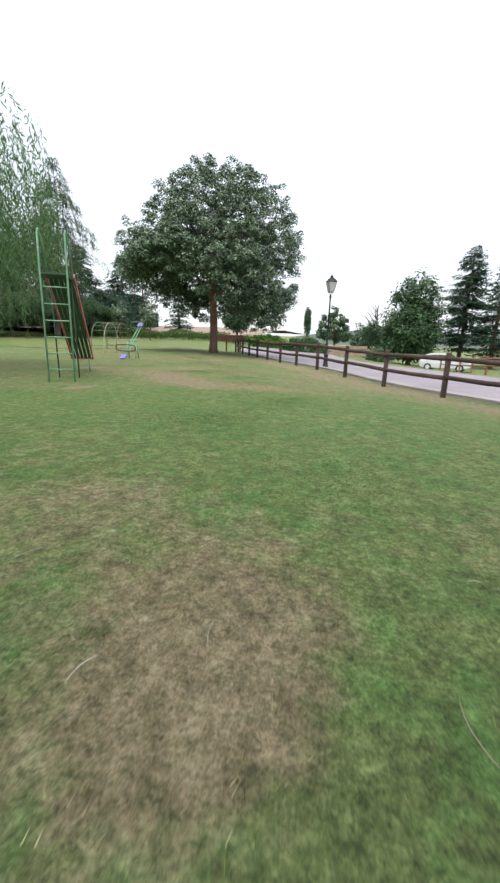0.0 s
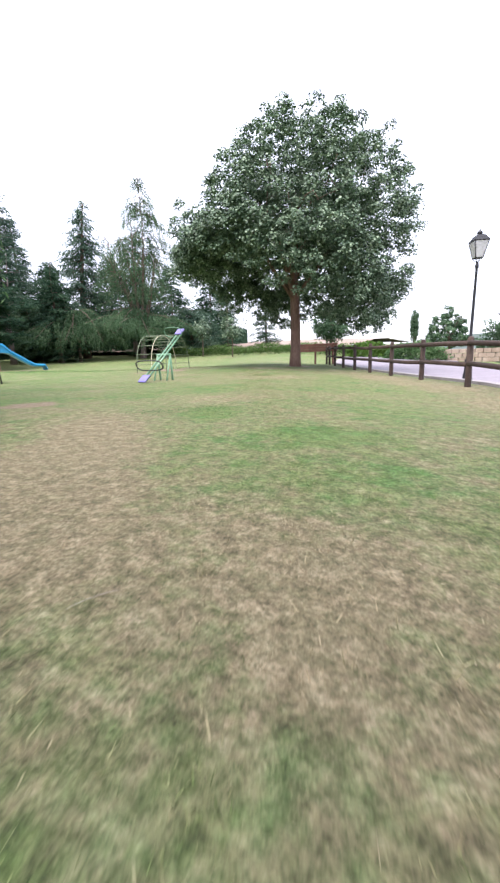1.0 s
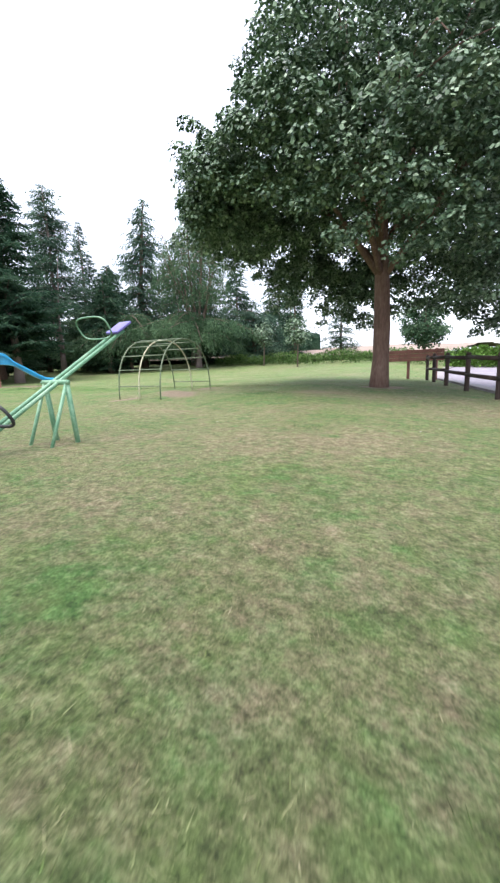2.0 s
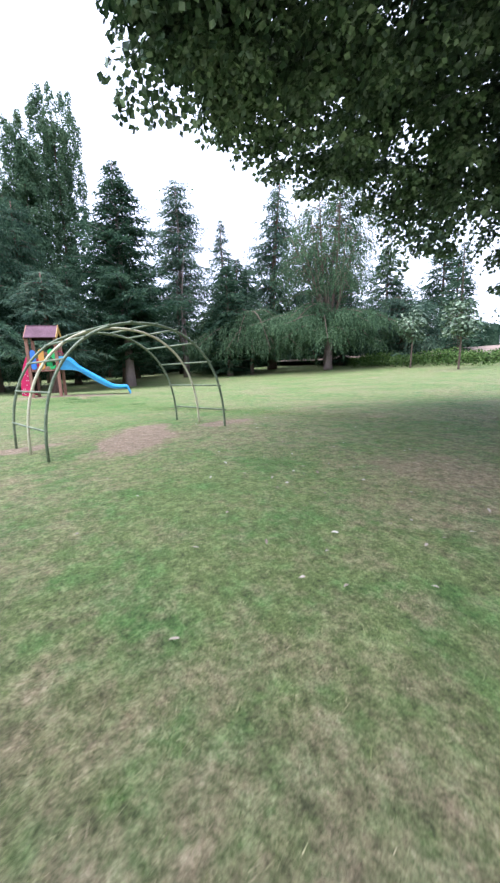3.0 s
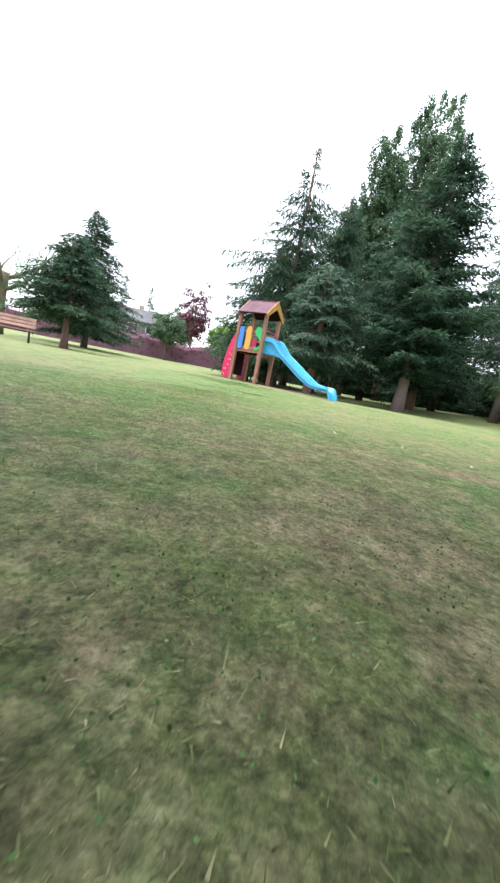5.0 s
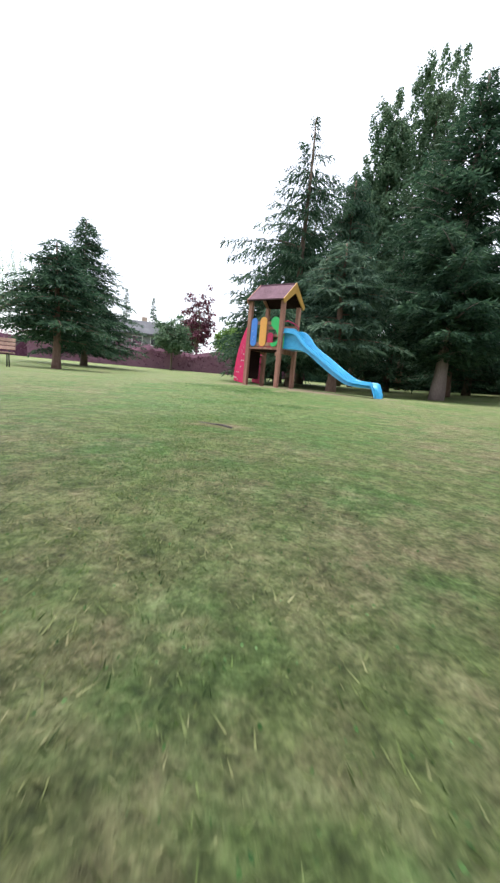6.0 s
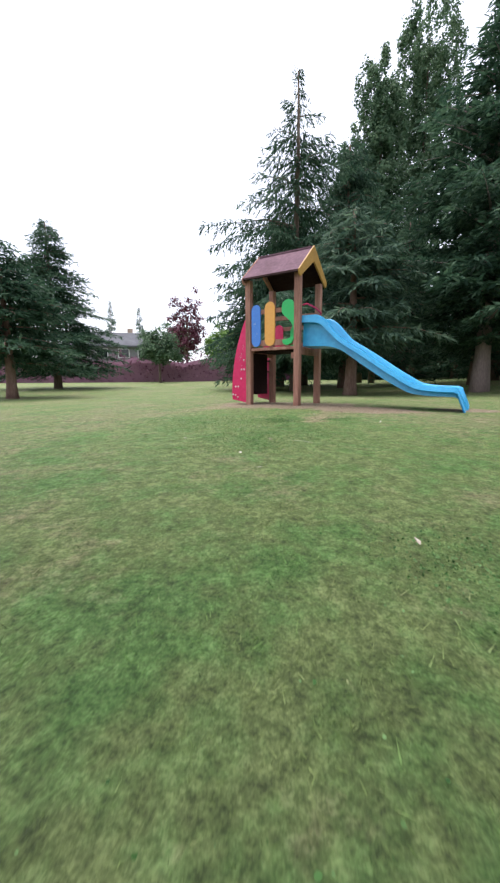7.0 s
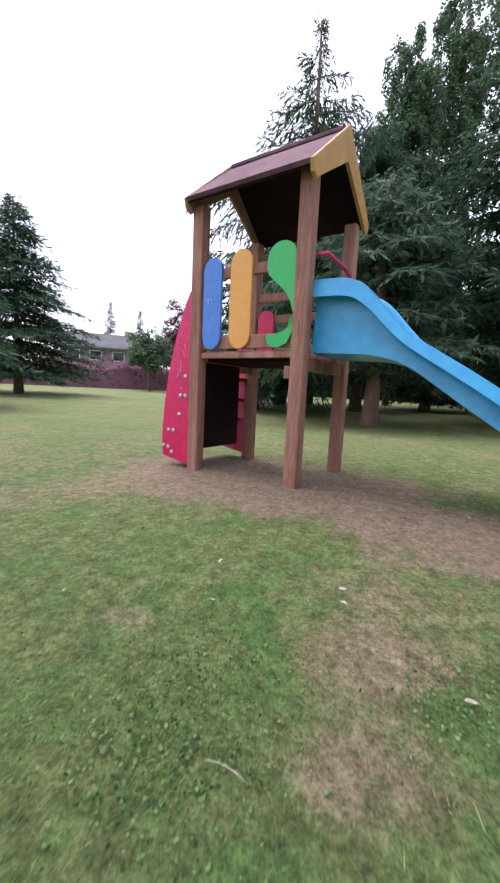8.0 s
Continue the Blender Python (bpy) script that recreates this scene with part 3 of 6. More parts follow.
def broadleaf_tree(name, loc, label, height, radius, clear, trunk_r, mat, bark, clumps=900, per=80, leaf=0.19, seed=1, wide_at=0.36, flat_base=0.5, limbs=9, puff=0.42, group="", dome=2.0, lumpy=1.0, shell=0.42, skirt=None, tufted=False):
    rng = np.random.default_rng(seed)
    t = thing(name, loc, label, "tree", group)
    bm = bmesh.new()
    lean = rng.normal(size=2) * 0.008
    top = clear + (height - clear) * 0.62
    hs = np.linspace(-0.15, top, 9)
    pts = [(lean[0] * h + 0.04 * math.sin(h), lean[1] * h, h) for h in hs]
    tube(bm, pts, [trunk_r * (1.3 if h < 0 else 1.06 if h < 0.4 else 1.0) * (1 - 0.8 * max(0, h - clear * 0.6) / top) for h in hs], 12)
    part("trunk", bm, bark, t, smooth=True)
    mid = clear + (height - clear) * wide_at
    cents = []
    while len(cents) < clumps:
        q = unit(rng.normal(size=3))
        if skirt and q[2] < 0:
            # ragged lower edge that hangs deeper on one side
            az, r = rng.uniform(0, 2 * math.pi), radius * math.sqrt(rng.uniform(0.1, 1))
            low = skirt[0] - skirt[1] * math.cos(az - skirt[2]) + 0.35 * math.sin(5 * az) * r / radius - 0.95 * math.exp(-((az - 2.35) / 0.65) ** 2)
            low = 3.0 + (low - 3.0) * min(1.0, r / (0.6 * radius))
            z = low + rng.uniform(0, 1) ** 0.8 * 2.2
            r *= min(1.0, 0.74 + 0.26 * (z - 1.4) / (mid - 1.4))
            if z < mid + 1.2 and (r > 0.62 * radius or rng.uniform() < 0.45):
                cents.append((math.cos(az) * r, math.sin(az) * r, z))
            continue
        if q[2] > 0:
            q = q / (math.hypot(q[0], q[1]) ** dome + abs(q[2]) ** dome) ** (1 / dome)
        rr = rng.uniform(0.08, 1.0) ** shell
        bumpy = 1 + lumpy * (-0.14 + 0.16 * math.sin(3 * q[0] * 2 + seed) * math.cos(2.6 * q[1] * 2) + 0.07 * math.sin(9 * q[2] + 7 * q[0]))
        x, y = q[0] * radius * rr * bumpy, q[1] * radius * rr * bumpy
        z = mid + q[2] * (height - mid if q[2] > 0 else (mid - clear) * (1.0 if flat_base else 0.8)) * rr * (bumpy if q[2] > 0 else 0.95)
        if skirt and z < skirt[0] - skirt[1] * math.cos(math.atan2(y, x) - skirt[2]):
            continue
        if z > clear:
            cents.append((x, y, z))
    if skirt:
        # two low boughs that reach out over the lawn
        for bx, by, bz in ((-3.4, -2.7, 4.6), (-3.1, -3.35, 4.5), (-2.7, -3.9, 4.5), (-3.75, -3.45, 3.78), (-3.65, -3.15, 3.76), (-3.5, -2.8, 3.78), (-3.4, -2.45, 3.74), (-3.5, 0.5, 3.3), (-4.2, 1.1, 3.6), (-4.2, 1.4, 3.35)):
            cents += [tuple(np.array([bx, by, bz]) + rng.normal(size=3) * np.array([0.25, 0.25, 0.2])) for _ in range(20 if bz > 4.4 else 4 if by < 0 else 8)]
        cents = [(x + 0.45, y, z) for x, y, z in cents]
        # the wide western side: leafy ends of boughs some way above the lawn
        for _ in range(150):
            deg = rng.uniform(150, 268)
            az, r = radians(deg), rng.uniform(3.8, 4.45 + 0.55 * math.exp(-((deg - 224) / 18) ** 2))
            cents.append((math.cos(az) * r, math.sin(az) * r, 4.6 + 0.25 * math.sin(az * 7) + abs(rng.normal()) * 0.6))
        for _ in range(100):
            az, r = radians(rng.uniform(172, 242)), rng.uniform(3.2, 4.85)
            cents.append((math.cos(az) * r, math.sin(az) * r, rng.uniform(4.05, 4.7)))
        for _ in range(70):
            az, r = radians(rng.uniform(204, 232)), rng.uniform(4.2, 4.9)
            cents.append((math.cos(az) * r, math.sin(az) * r, rng.uniform(3.85, 4.4)))
        for _ in range(44):
            wide = rng.uniform() < 0.5
            az, r = radians(rng.uniform(163, 175) if wide else rng.uniform(176, 203)), rng.uniform(4.3, 4.75) if wide else rng.uniform(4.45, 4.9)
            cents.append((math.cos(az) * r, math.sin(az) * r, rng.uniform(3.35, 4.4) if wide else rng.uniform(3.7, 4.3)))
        # the low northern edge
        for _ in range(70):
            az, r = radians(rng.uniform(15, 112)), rng.uniform(2.4, 4.4)
            cents.append((math.cos(az) * r, math.sin(az) * r, rng.uniform(2.9, 4.2)))
        # low twigs that hang from the north-western boughs
        for _ in range(36):
            az, r = radians(rng.uniform(108, 164)), rng.uniform(2.5, 4.4)
            z0 = 3.75 - 0.35 * math.sin(az * 9)
            for j in range(rng.integers(3, 7)):
                cents.append((math.cos(az) * r + rng.normal() * 0.12, math.sin(az) * r + rng.normal() * 0.12, z0 - 0.27 * j))
        # the shaded inside of the crown, over the limbs
        for _ in range(400):
            az, r = rng.uniform(0, 2 * math.pi), radius * 0.75 * math.sqrt(rng.uniform(0.03, 1))
            cents.append((math.cos(az) * r, math.sin(az) * r, rng.uniform(3.7, 6.2)))
    cents = np.array(cents)
    clumps = len(cents)
    for k in range(limbs):
        bm = bmesh.new()
        az = 2 * math.pi * (k + rng.uniform(-0.3, 0.3)) / limbs
        up = rng.uniform(0.25, 0.95)
        h0 = clear * rng.uniform(0.85, 1.0) + (top - clear) * 0.5 * up * rng.uniform(0, 1)
        end = (math.cos(az) * radius * 0.8 * (1.15 - up * 0.7), math.sin(az) * radius * 0.8 * (1.15 - up * 0.7), mid + (height - mid) * 0.75 * up)
        path = limb_path((lean[0] * h0, lean[1] * h0, h0), end, rng, 0.08)
        tube(bm, path, [trunk_r * 0.42 * (1 - 0.85 * i / 6) for i in range(7)], 7)
        for j in (3, 4, 5):
            for _ in range(2):
                far = np.array(path[j]) + unit(rng.normal(size=3) + np.array([0, 0, 0.4])) * radius * 0.34
                tube(bm, limb_path(path[j], far, rng, 0.1, 4), [trunk_r * 0.13, trunk_r * 0.09, trunk_r * 0.06, 0.01], 5)
        part("limb", bm, bark, t, smooth=True)
    n = clumps * per
    c = np.repeat(cents, per, axis=0)
    if tufted:
        q = unit(rng.normal(size=(n, 3)))
        q[:, 2] = np.where(q[:, 2] < -0.35, -q[:, 2], q[:, 2])
        size = np.repeat(rng.uniform(0.6, 1.25, clumps), per)[:, None]
        off = q * puff * size * np.array([1, 1, 0.8]) * rng.uniform(0.72, 1.0, (n, 1))
    else:
        off = np.clip(rng.normal(size=(n, 3)), -1.7, 1.7) * puff * np.array([1, 1, 0.75]) * 0.6
    pos = c + off
    ctr = np.array([0, 0, mid - 1.0])
    outward = unit(unit(pos - ctr) * 0.6 + unit(off) * 1.1 + rng.normal(size=(n, 3)) * 0.5)
    along, wd = facing(unit(outward * 0.8 + np.array([0, 0, 0.45]) + rng.normal(size=(n, 3)) * 0.25), rng)
    s = leaf * rng.uniform(0.65, 1.2, n)
    v, f = leaf_quads(pos, along, wd, s, s * (0.92 if tufted else 0.78))
    array_part("crown", v, f, mat, t)
    return t


def conifer(name, loc, label, height, radius, clear, trunk_r, mat, bark, seed=1, droop=0.25, rise=0.15, power=0.9, whorl=0.38, per=7, twig=0.22, frond=0.3, hang=0.35, gappy=0.0, group="", lean=0.0, bare=(2.0, 2.0), stems=0, reach=(0.62, 1.08), plump=0.21):
    rng = np.random.default_rng(seed)
    t = thing(name, loc, label, "tree", group)
    bm = bmesh.new()
    hs = np.linspace(-0.15, height * 0.97, 10)
    tube(bm, [(lean * h * h / height, 0.03 * math.sin(h * 0.7), h) for h in hs], [trunk_r * (1.3 if h < 0 else 1) * (1 - 0.93 * max(h, 0) / height) + 0.012 for h in hs], 10)
    for k in range(stems):
        az = 2 * math.pi * k / max(1, stems) + rng.uniform(-0.4, 0.4)
        far, h = rng.uniform(0.12, 0.42) * radius, height * rng.uniform(0.55, 0.85)
        tube(bm, limb_path((0, 0, height * rng.uniform(0.09, 0.16)), (math.cos(az) * far, math.sin(az) * far, h), rng, 0.06), [trunk_r * 0.45 * (1 - 0.13 * i) for i in range(7)], 7)
    P, A, Ls = [], [], []
    wood = bmesh.new()
    z = clear
    while z < height * 0.985:
        frac = (z - clear) / (height - clear)
        for k in range(per):
            if rng.uniform() < (0.6 if bare[0] < frac < bare[1] else gappy):
                continue
            az = rng.uniform(0, 2 * math.pi)
            r = radius * max(0.02, (1 - frac) ** power * rng.uniform(*reach))
            fl = frond * min(1.0, 0.55 + 0.5 * r)
            if frac < 0.12:
                r *= 0.6 + 3.3 * frac
            m = max(3, int(r / twig))
            s = (np.arange(m) + rng.uniform(0, 1, m)) / m
            dirv = np.array([math.cos(az), math.sin(az), 0.0])
            perp = np.array([-dirv[1], dirv[0], 0.0])
            sag = rise * s * r - droop * r * s * s + (0.10 * r * s ** 4 if droop > 0.3 else 0)
            base = np.array([lean * z * z / height, 0, z + rng.uniform(-0.15, 0.15)])
            pts = base + dirv * (s * r)[:, None] + np.array([0, 0, 1.0]) * sag[:, None]
            if r > 0.9 and k % 2 == 0:
                q = [0, 0.35, 0.7, 0.95]
                tube(wood, [tuple(base + dirv * (a * r) + np.array([0, 0, rise * a * r - droop * r * a * a])) for a in q], [0.016 + 0.012 * r, 0.012 + 0.008 * r, 0.012, 0.006], 4, False)
            tl = np.minimum(0.34 * r * (1.12 - s) + fl * 0.6, 1.5)
            for side in (-1, 1):
                ang = rng.uniform(0.65, 1.15, m)
                td = unit(dirv * np.cos(ang)[:, None] + perp * (side * np.sin(ang))[:, None] + np.array([0, 0, -hang * 0.5]) * rng.uniform(0.4, 1.4, m)[:, None])
                cnt = np.maximum(1, np.ceil(tl / (frond * 0.33)).astype(int))
                rep = np.repeat(np.arange(m), cnt)
                u = np.concatenate([(np.arange(c) + rng.uniform(0, 1)) / c for c in cnt])
                p = pts[rep] + td[rep] * (u * tl[rep])[:, None] + np.array([0, 0, -1.0]) * (hang * 0.55 * (u * tl[rep]) ** 2)[:, None]
                d = unit(td[rep] + rng.normal(size=(len(rep), 3)) * 0.38 + np.array([0, 0, -hang * 0.6]))
                P.append(p)
                A.append(d)
                Ls.append(fl * rng.uniform(0.65, 1.25, len(rep)))
            d = unit(dirv + rng.normal(size=(m, 3)) * 0.3)
            P.append(pts)
            A.append(d)
            Ls.append(fl * rng.uniform(0.7, 1.3, m))
        z += whorl * rng.uniform(0.75, 1.25) * (1 - 0.6 * frac)
    P, A, Ls = np.concatenate(P), np.concatenate(A), np.concatenate(Ls)
    wd = unit(np.cross(A, np.array([0, 0, 1.0]) + rng.normal(size=A.shape) * 0.6))
    v, f = leaf_quads(P, A, wd, Ls, Ls * plump)
    part("trunk", bm, bark, t, smooth=True)
    tagged(part("branchwork", wood, bark, t), kind="stuff")
    array_part("crown", v, f, mat, t)
    return t


def poplar(name, loc, label, height, radius, clear, seed, mat, bark, group=""):
    """A columnar tree of several close upright spires, blunt and ragged at the top."""
    rng = np.random.default_rng(seed)
    t = thing(name, loc, label, "tree", group)
    bm = bmesh.new()
    hs = np.linspace(-0.1, height * 0.92, 8)
    tube(bm, [(0.05 * math.sin(h), 0, h) for h in hs], [0.24 * (1 - 0.92 * max(h, 0) / height) for h in hs], 8)
    part("trunk", bm, bark, t, smooth=True)
    spires = [(0.0, 0.0, height, clear)]
    for k in range(9):
        az, r = 2 * math.pi * (k + rng.uniform(-0.3, 0.3)) / 9, radius * rng.uniform(0.38, 0.66)
        spires.append((math.cos(az) * r, math.sin(az) * r, height * rng.uniform(0.86, 0.99), clear + height * rng.uniform(0, 0.25)))
    cen = []
    for sx, sy, top, low in spires:
        m = int((top - low) * 11 * min(1.0, 0.3 + radius / 3))
        u = rng.uniform(0, 1, m)
        prof = radius * 0.42 * np.minimum(1, u / 0.1 + 0.25) * np.minimum(1, (1 - u) / 0.16 + 0.22)
        az, rr = rng.uniform(0, 2 * np.pi, m), np.sqrt(rng.uniform(0.15, 1, m))
        pull = 0.55 + 0.45 * np.clip((u * (top - low) + low - clear) / (0.25 * height), 0, 1)
        cen.append(np.stack([sx * pull + np.cos(az) * rr * prof, sy * pull + np.sin(az) * rr * prof, low + u * (top - low)], -1))
    cen = np.concatenate(cen)
    per = 26
    c = np.repeat(cen, per, 0)
    n = len(c)
    q = unit(rng.normal(size=(n, 3)))
    pos = c + q * np.array([0.26, 0.26, 0.46]) * rng.uniform(0.4, 1.0, (n, 1))
    along, wd = facing(unit(q * 0.8 + unit(pos * np.array([1, 1, 0])) * 0.5 + np.array([0, 0, 0.35]) + rng.normal(size=(n, 3)) * 0.3), rng)
    s = 0.165 * rng.uniform(0.6, 1.3, n)
    v, f = leaf_quads(pos, along, wd, s, s * 0.9)
    array_part("crown", v, f, mat, t)
    return t


def weeping_conifer(name, loc, label, mat, bark, seed, boughs=26, reach=(4.5, 8.5), start=(2.2, 4.2), tip=(0.7, 2.2), trunk_h=3.4, trunk_r=0.28, strands=60, stems=0, top_h=(9.5, 13.0), fan=4.4, leader=18.0):
    """A short trunk that forks into a fan of stems; long low boughs hang in layered curtains, airy sprays fill the top."""
    rng = np.random.default_rng(seed)
    t = thing(name, loc, label, "tree")
    bm = bmesh.new()
    hs = np.linspace(-0.15, trunk_h, 7)
    tube(bm, [(0.05 * math.sin(h), 0.04 * h, h) for h in hs], [trunk_r * (1.35 if h < 0 else 1.0) * (1 - 0.45 * max(h, 0) / trunk_h) for h in hs], 10)
    part("trunk", bm, bark, t, smooth=True)
    forks = []
    for k in range(stems):
        az, far = 2 * math.pi * (k + rng.uniform(-0.3, 0.3)) / stems, fan * rng.uniform(0.25, 1.0)
        top = np.array([math.cos(az) * far, math.sin(az) * far, rng.uniform(*top_h) - 0.5 * far])
        if k == 0:
            top = np.array([0.9, 0.3, leader])
        path = limb_path((0.03, 0.08, rng.uniform(0.55, 0.95) * trunk_h), top, rng, 0.025)
        forks.append(path)
        part("stem", tube(bmesh.new(), path, [trunk_r * 0.34 * (1 - 0.125 * i) for i in range(7)], 7), M_BARK, t, smooth=True)
    wood = bmesh.new()
    P, A, Ls = [], [], []
    for k in range(boughs + 17 * stems):
        az = 2 * math.pi * (k + rng.uniform(-0.4, 0.4)) / boughs
        u = rng.uniform(0, 1)
        foot, r = np.array([0, 0, start[0] + (start[1] - start[0]) * u]), rng.uniform(*reach) * (1.05 - 0.25 * u)
        drop, rise, long = foot[2] - rng.uniform(*tip) - 0.8 * u, rng.uniform(0.25, 0.7), rng.uniform(0.35, 0.95)
        if k >= boughs:
            # airy sprays high on the stems
            lead_stem = k % 5 < 2
            path = forks[0 if lead_stem else 1 + k % (stems - 1)]
            h = rng.uniform(0.42 if lead_stem else 0.4, 1.0) * 5.99
            i = int(h)
            foot = np.array(path[i]) * (1 - h + i) + np.array(path[i + 1]) * (h - i)
            az = math.atan2(foot[1], foot[0]) + rng.normal() * 0.9
            r, long = rng.uniform(0.8, 2.8) * (1.75 - 0.2 * h), rng.uniform(0.25, 0.75)
            drop, rise = rng.uniform(0.1, 1.0), rng.uniform(0.1, 0.5)
            if lead_stem:
                az, r = rng.uniform(0, 2 * math.pi), 0.35 + (1 - h / 6) * rng.uniform(4.5, 9.0)
                drop = 0.35 * r
        out, per = np.array([math.cos(az), math.sin(az), 0]), np.array([-math.sin(az), math.cos(az), 0])

        def at(q):
            q = np.asarray(q, float)
            h = -drop * q ** 1.8 + rise * np.sin(np.pi * np.minimum(q * 1.1, 1))
            return foot + out * (q * r)[..., None] + per * (0.04 * r * np.sin(3 * q + k))[..., None] + np.array([0, 0, 1.0]) * h[..., None]
        q = np.linspace(0, 0.97, 7)
        thick = 0.05 if k < boughs else 0.024
        tube(wood, [tuple(v) for v in at(q)], [thick * (1 - 0.85 * i / 6) + 0.005 for i in range(7)], 5, False)
        for j in range(int((strands * (0.35 + r / 6)) if k < boughs else 50 * (0.06 + r / 5.5))):
            s0 = rng.uniform(0.12, 1.0)
            sideways = rng.normal() * (0.14 + 0.10 * r * (1.1 - abs(s0 - 0.55)))
            base = at(s0) + per * sideways + np.array([0, 0, 0.06 - 0.12 * abs(sideways)])
            ln = min(long * rng.uniform(0.6, 1.3), max(0.2, base[2] - 0.5))
            m = max(3, int(ln / 0.065))
            w = np.linspace(0, 1, m)
            lead = unit(out * 0.9 + per * np.sign(sideways) * 0.7)
            P.append(base + lead * (0.5 * ln * np.sqrt(w))[:, None] + np.array([0, 0, -1.0]) * (ln * w ** 1.5)[:, None] + rng.normal(size=(m, 3)) * 0.035)
            A.append(unit(lead * (0.8 - 0.6 * w)[:, None] + np.array([0, 0, -1.0]) * (0.2 + w)[:, None] + rng.normal(size=(m, 3)) * 0.4))
            Ls.append(0.21 * rng.uniform(0.7, 1.3, m))
    P, A, Ls = np.concatenate(P), np.concatenate(A), np.concatenate(Ls)
    wd = unit(np.cross(A, np.array([0, 0, 1.0]) + rng.normal(size=A.shape) * 0.7))
    v, f = leaf_quads(P, A, wd, Ls, Ls * 0.24)
    tagged(part("branchwork", wood, M_BARK, t), kind="stuff")
    array_part("crown", v, f, mat, t)
    return t


def willow(name, loc, label, height, radius, seed, low=0.9, strands=520):
    rng = np.random.default_rng(seed)
    t = thing(name, loc, label, "tree")
    bm = bmesh.new()
    hs = np.linspace(-0.1, height * 0.55, 6)
    tube(bm, [(0.1 * math.sin(h), 0.06 * h, h) for h in hs], [0.3 * (1 - 0.5 * max(h, 0) / height) for h in hs], 10)
    part("trunk", bm, M_BARK, t, smooth=True)
    for k in range(7):
        bm = bmesh.new()
        az = 2 * math.pi * k / 7 + rng.uniform(-0.3, 0.3)
        tube(bm, limb_path((0, 0, height * rng.uniform(0.3, 0.5)), (math.cos(az) * radius * 0.7, math.sin(az) * radius * 0.7, height * rng.uniform(0.78, 0.95)), rng, 0.1), [0.13, 0.11, 0.09, 0.07, 0.05, 0.03, 0.02], 6)
        part("limb", bm, M_BARK, t, smooth=True)
    P, A = [], []
    for _ in range(strands):
        az, rr = rng.uniform(0, 2 * math.pi), math.sqrt(rng.uniform(0.05, 1)) * radius
        z0 = height * (1 - 0.16 * (rr / radius) ** 3) * rng.uniform(0.62, 1.04)
        ln = (z0 - low) * rng.uniform(0.35, 1.0 if rr < 0.75 * radius else 0.8)
        m = max(6, int(ln / 0.075))
        u = np.linspace(0, 1, m)
        out = np.array([math.cos(az), math.sin(az), 0])
        p = out * (rr + 0.5 * np.sin(u * 1.4) * rng.uniform(0.1, 0.9))[:, None] + np.array([0, 0, 1.0]) * (z0 + 0.25 * np.sin(u * 3.1) - u * ln)[:, None]
        p = p + np.cumsum(rng.normal(size=(m, 3)) * 0.012, 0)
        P.append(p)
        A.append(unit(np.array([0, 0, -1.0]) + rng.normal(size=(m, 3)) * 0.55))
    P, A = np.concatenate(P), np.concatenate(A)
    s = 0.115 * rng.uniform(0.7, 1.3, len(P))
    v, f = leaf_quads(P, A, side_of(A, rng), s, s * 0.19)
    array_part("crown", v, f, M_WILLOW, t)
    return t


def bush(name, loc, label, size, mat, seed=1, leaves=5000, leaf=0.16, group="", kind=""):
    """A rounded shrub of loose leaves over a stemmy middle; size (x, y, z)."""
    rng = np.random.default_rng(seed)
    t = thing(name, loc, label, "shrub", group, kind)
    q = unit(rng.normal(size=(leaves, 3)))
    q[:, 2] = np.abs(q[:, 2])
    r = rng.uniform(0.45, 1, leaves) ** 0.4 * (0.85 + 0.22 * np.sin(q[:, 0] * 5 + seed) * np.cos(q[:, 1] * 6) + 0.08 * np.sin(q[:, 2] * 17))
    pos = q * r[:, None] * np.array(size) * np.array([0.5, 0.5, 1.0])
    along = unit(q + rng.normal(size=q.shape) * 0.8)
    s = leaf * rng.uniform(0.6, 1.3, leaves)
    v, f = leaf_quads(pos, along, side_of(along, rng), s, s * 0.7)
    array_part("foliage", v, f, mat, t)
    bm = bmesh.new()
    for k in range(6):
        tube(bm, limb_path((rng.uniform(-0.1, 0.1) * size[0], rng.uniform(-0.1, 0.1) * size[1], -0.05), (rng.uniform(-0.3, 0.3) * size[0], rng.uniform(-0.3, 0.3) * size[1], size[2] * 0.75), rng), 0.03, 5)
    part("stems", bm, M_BARK, t)
    return t


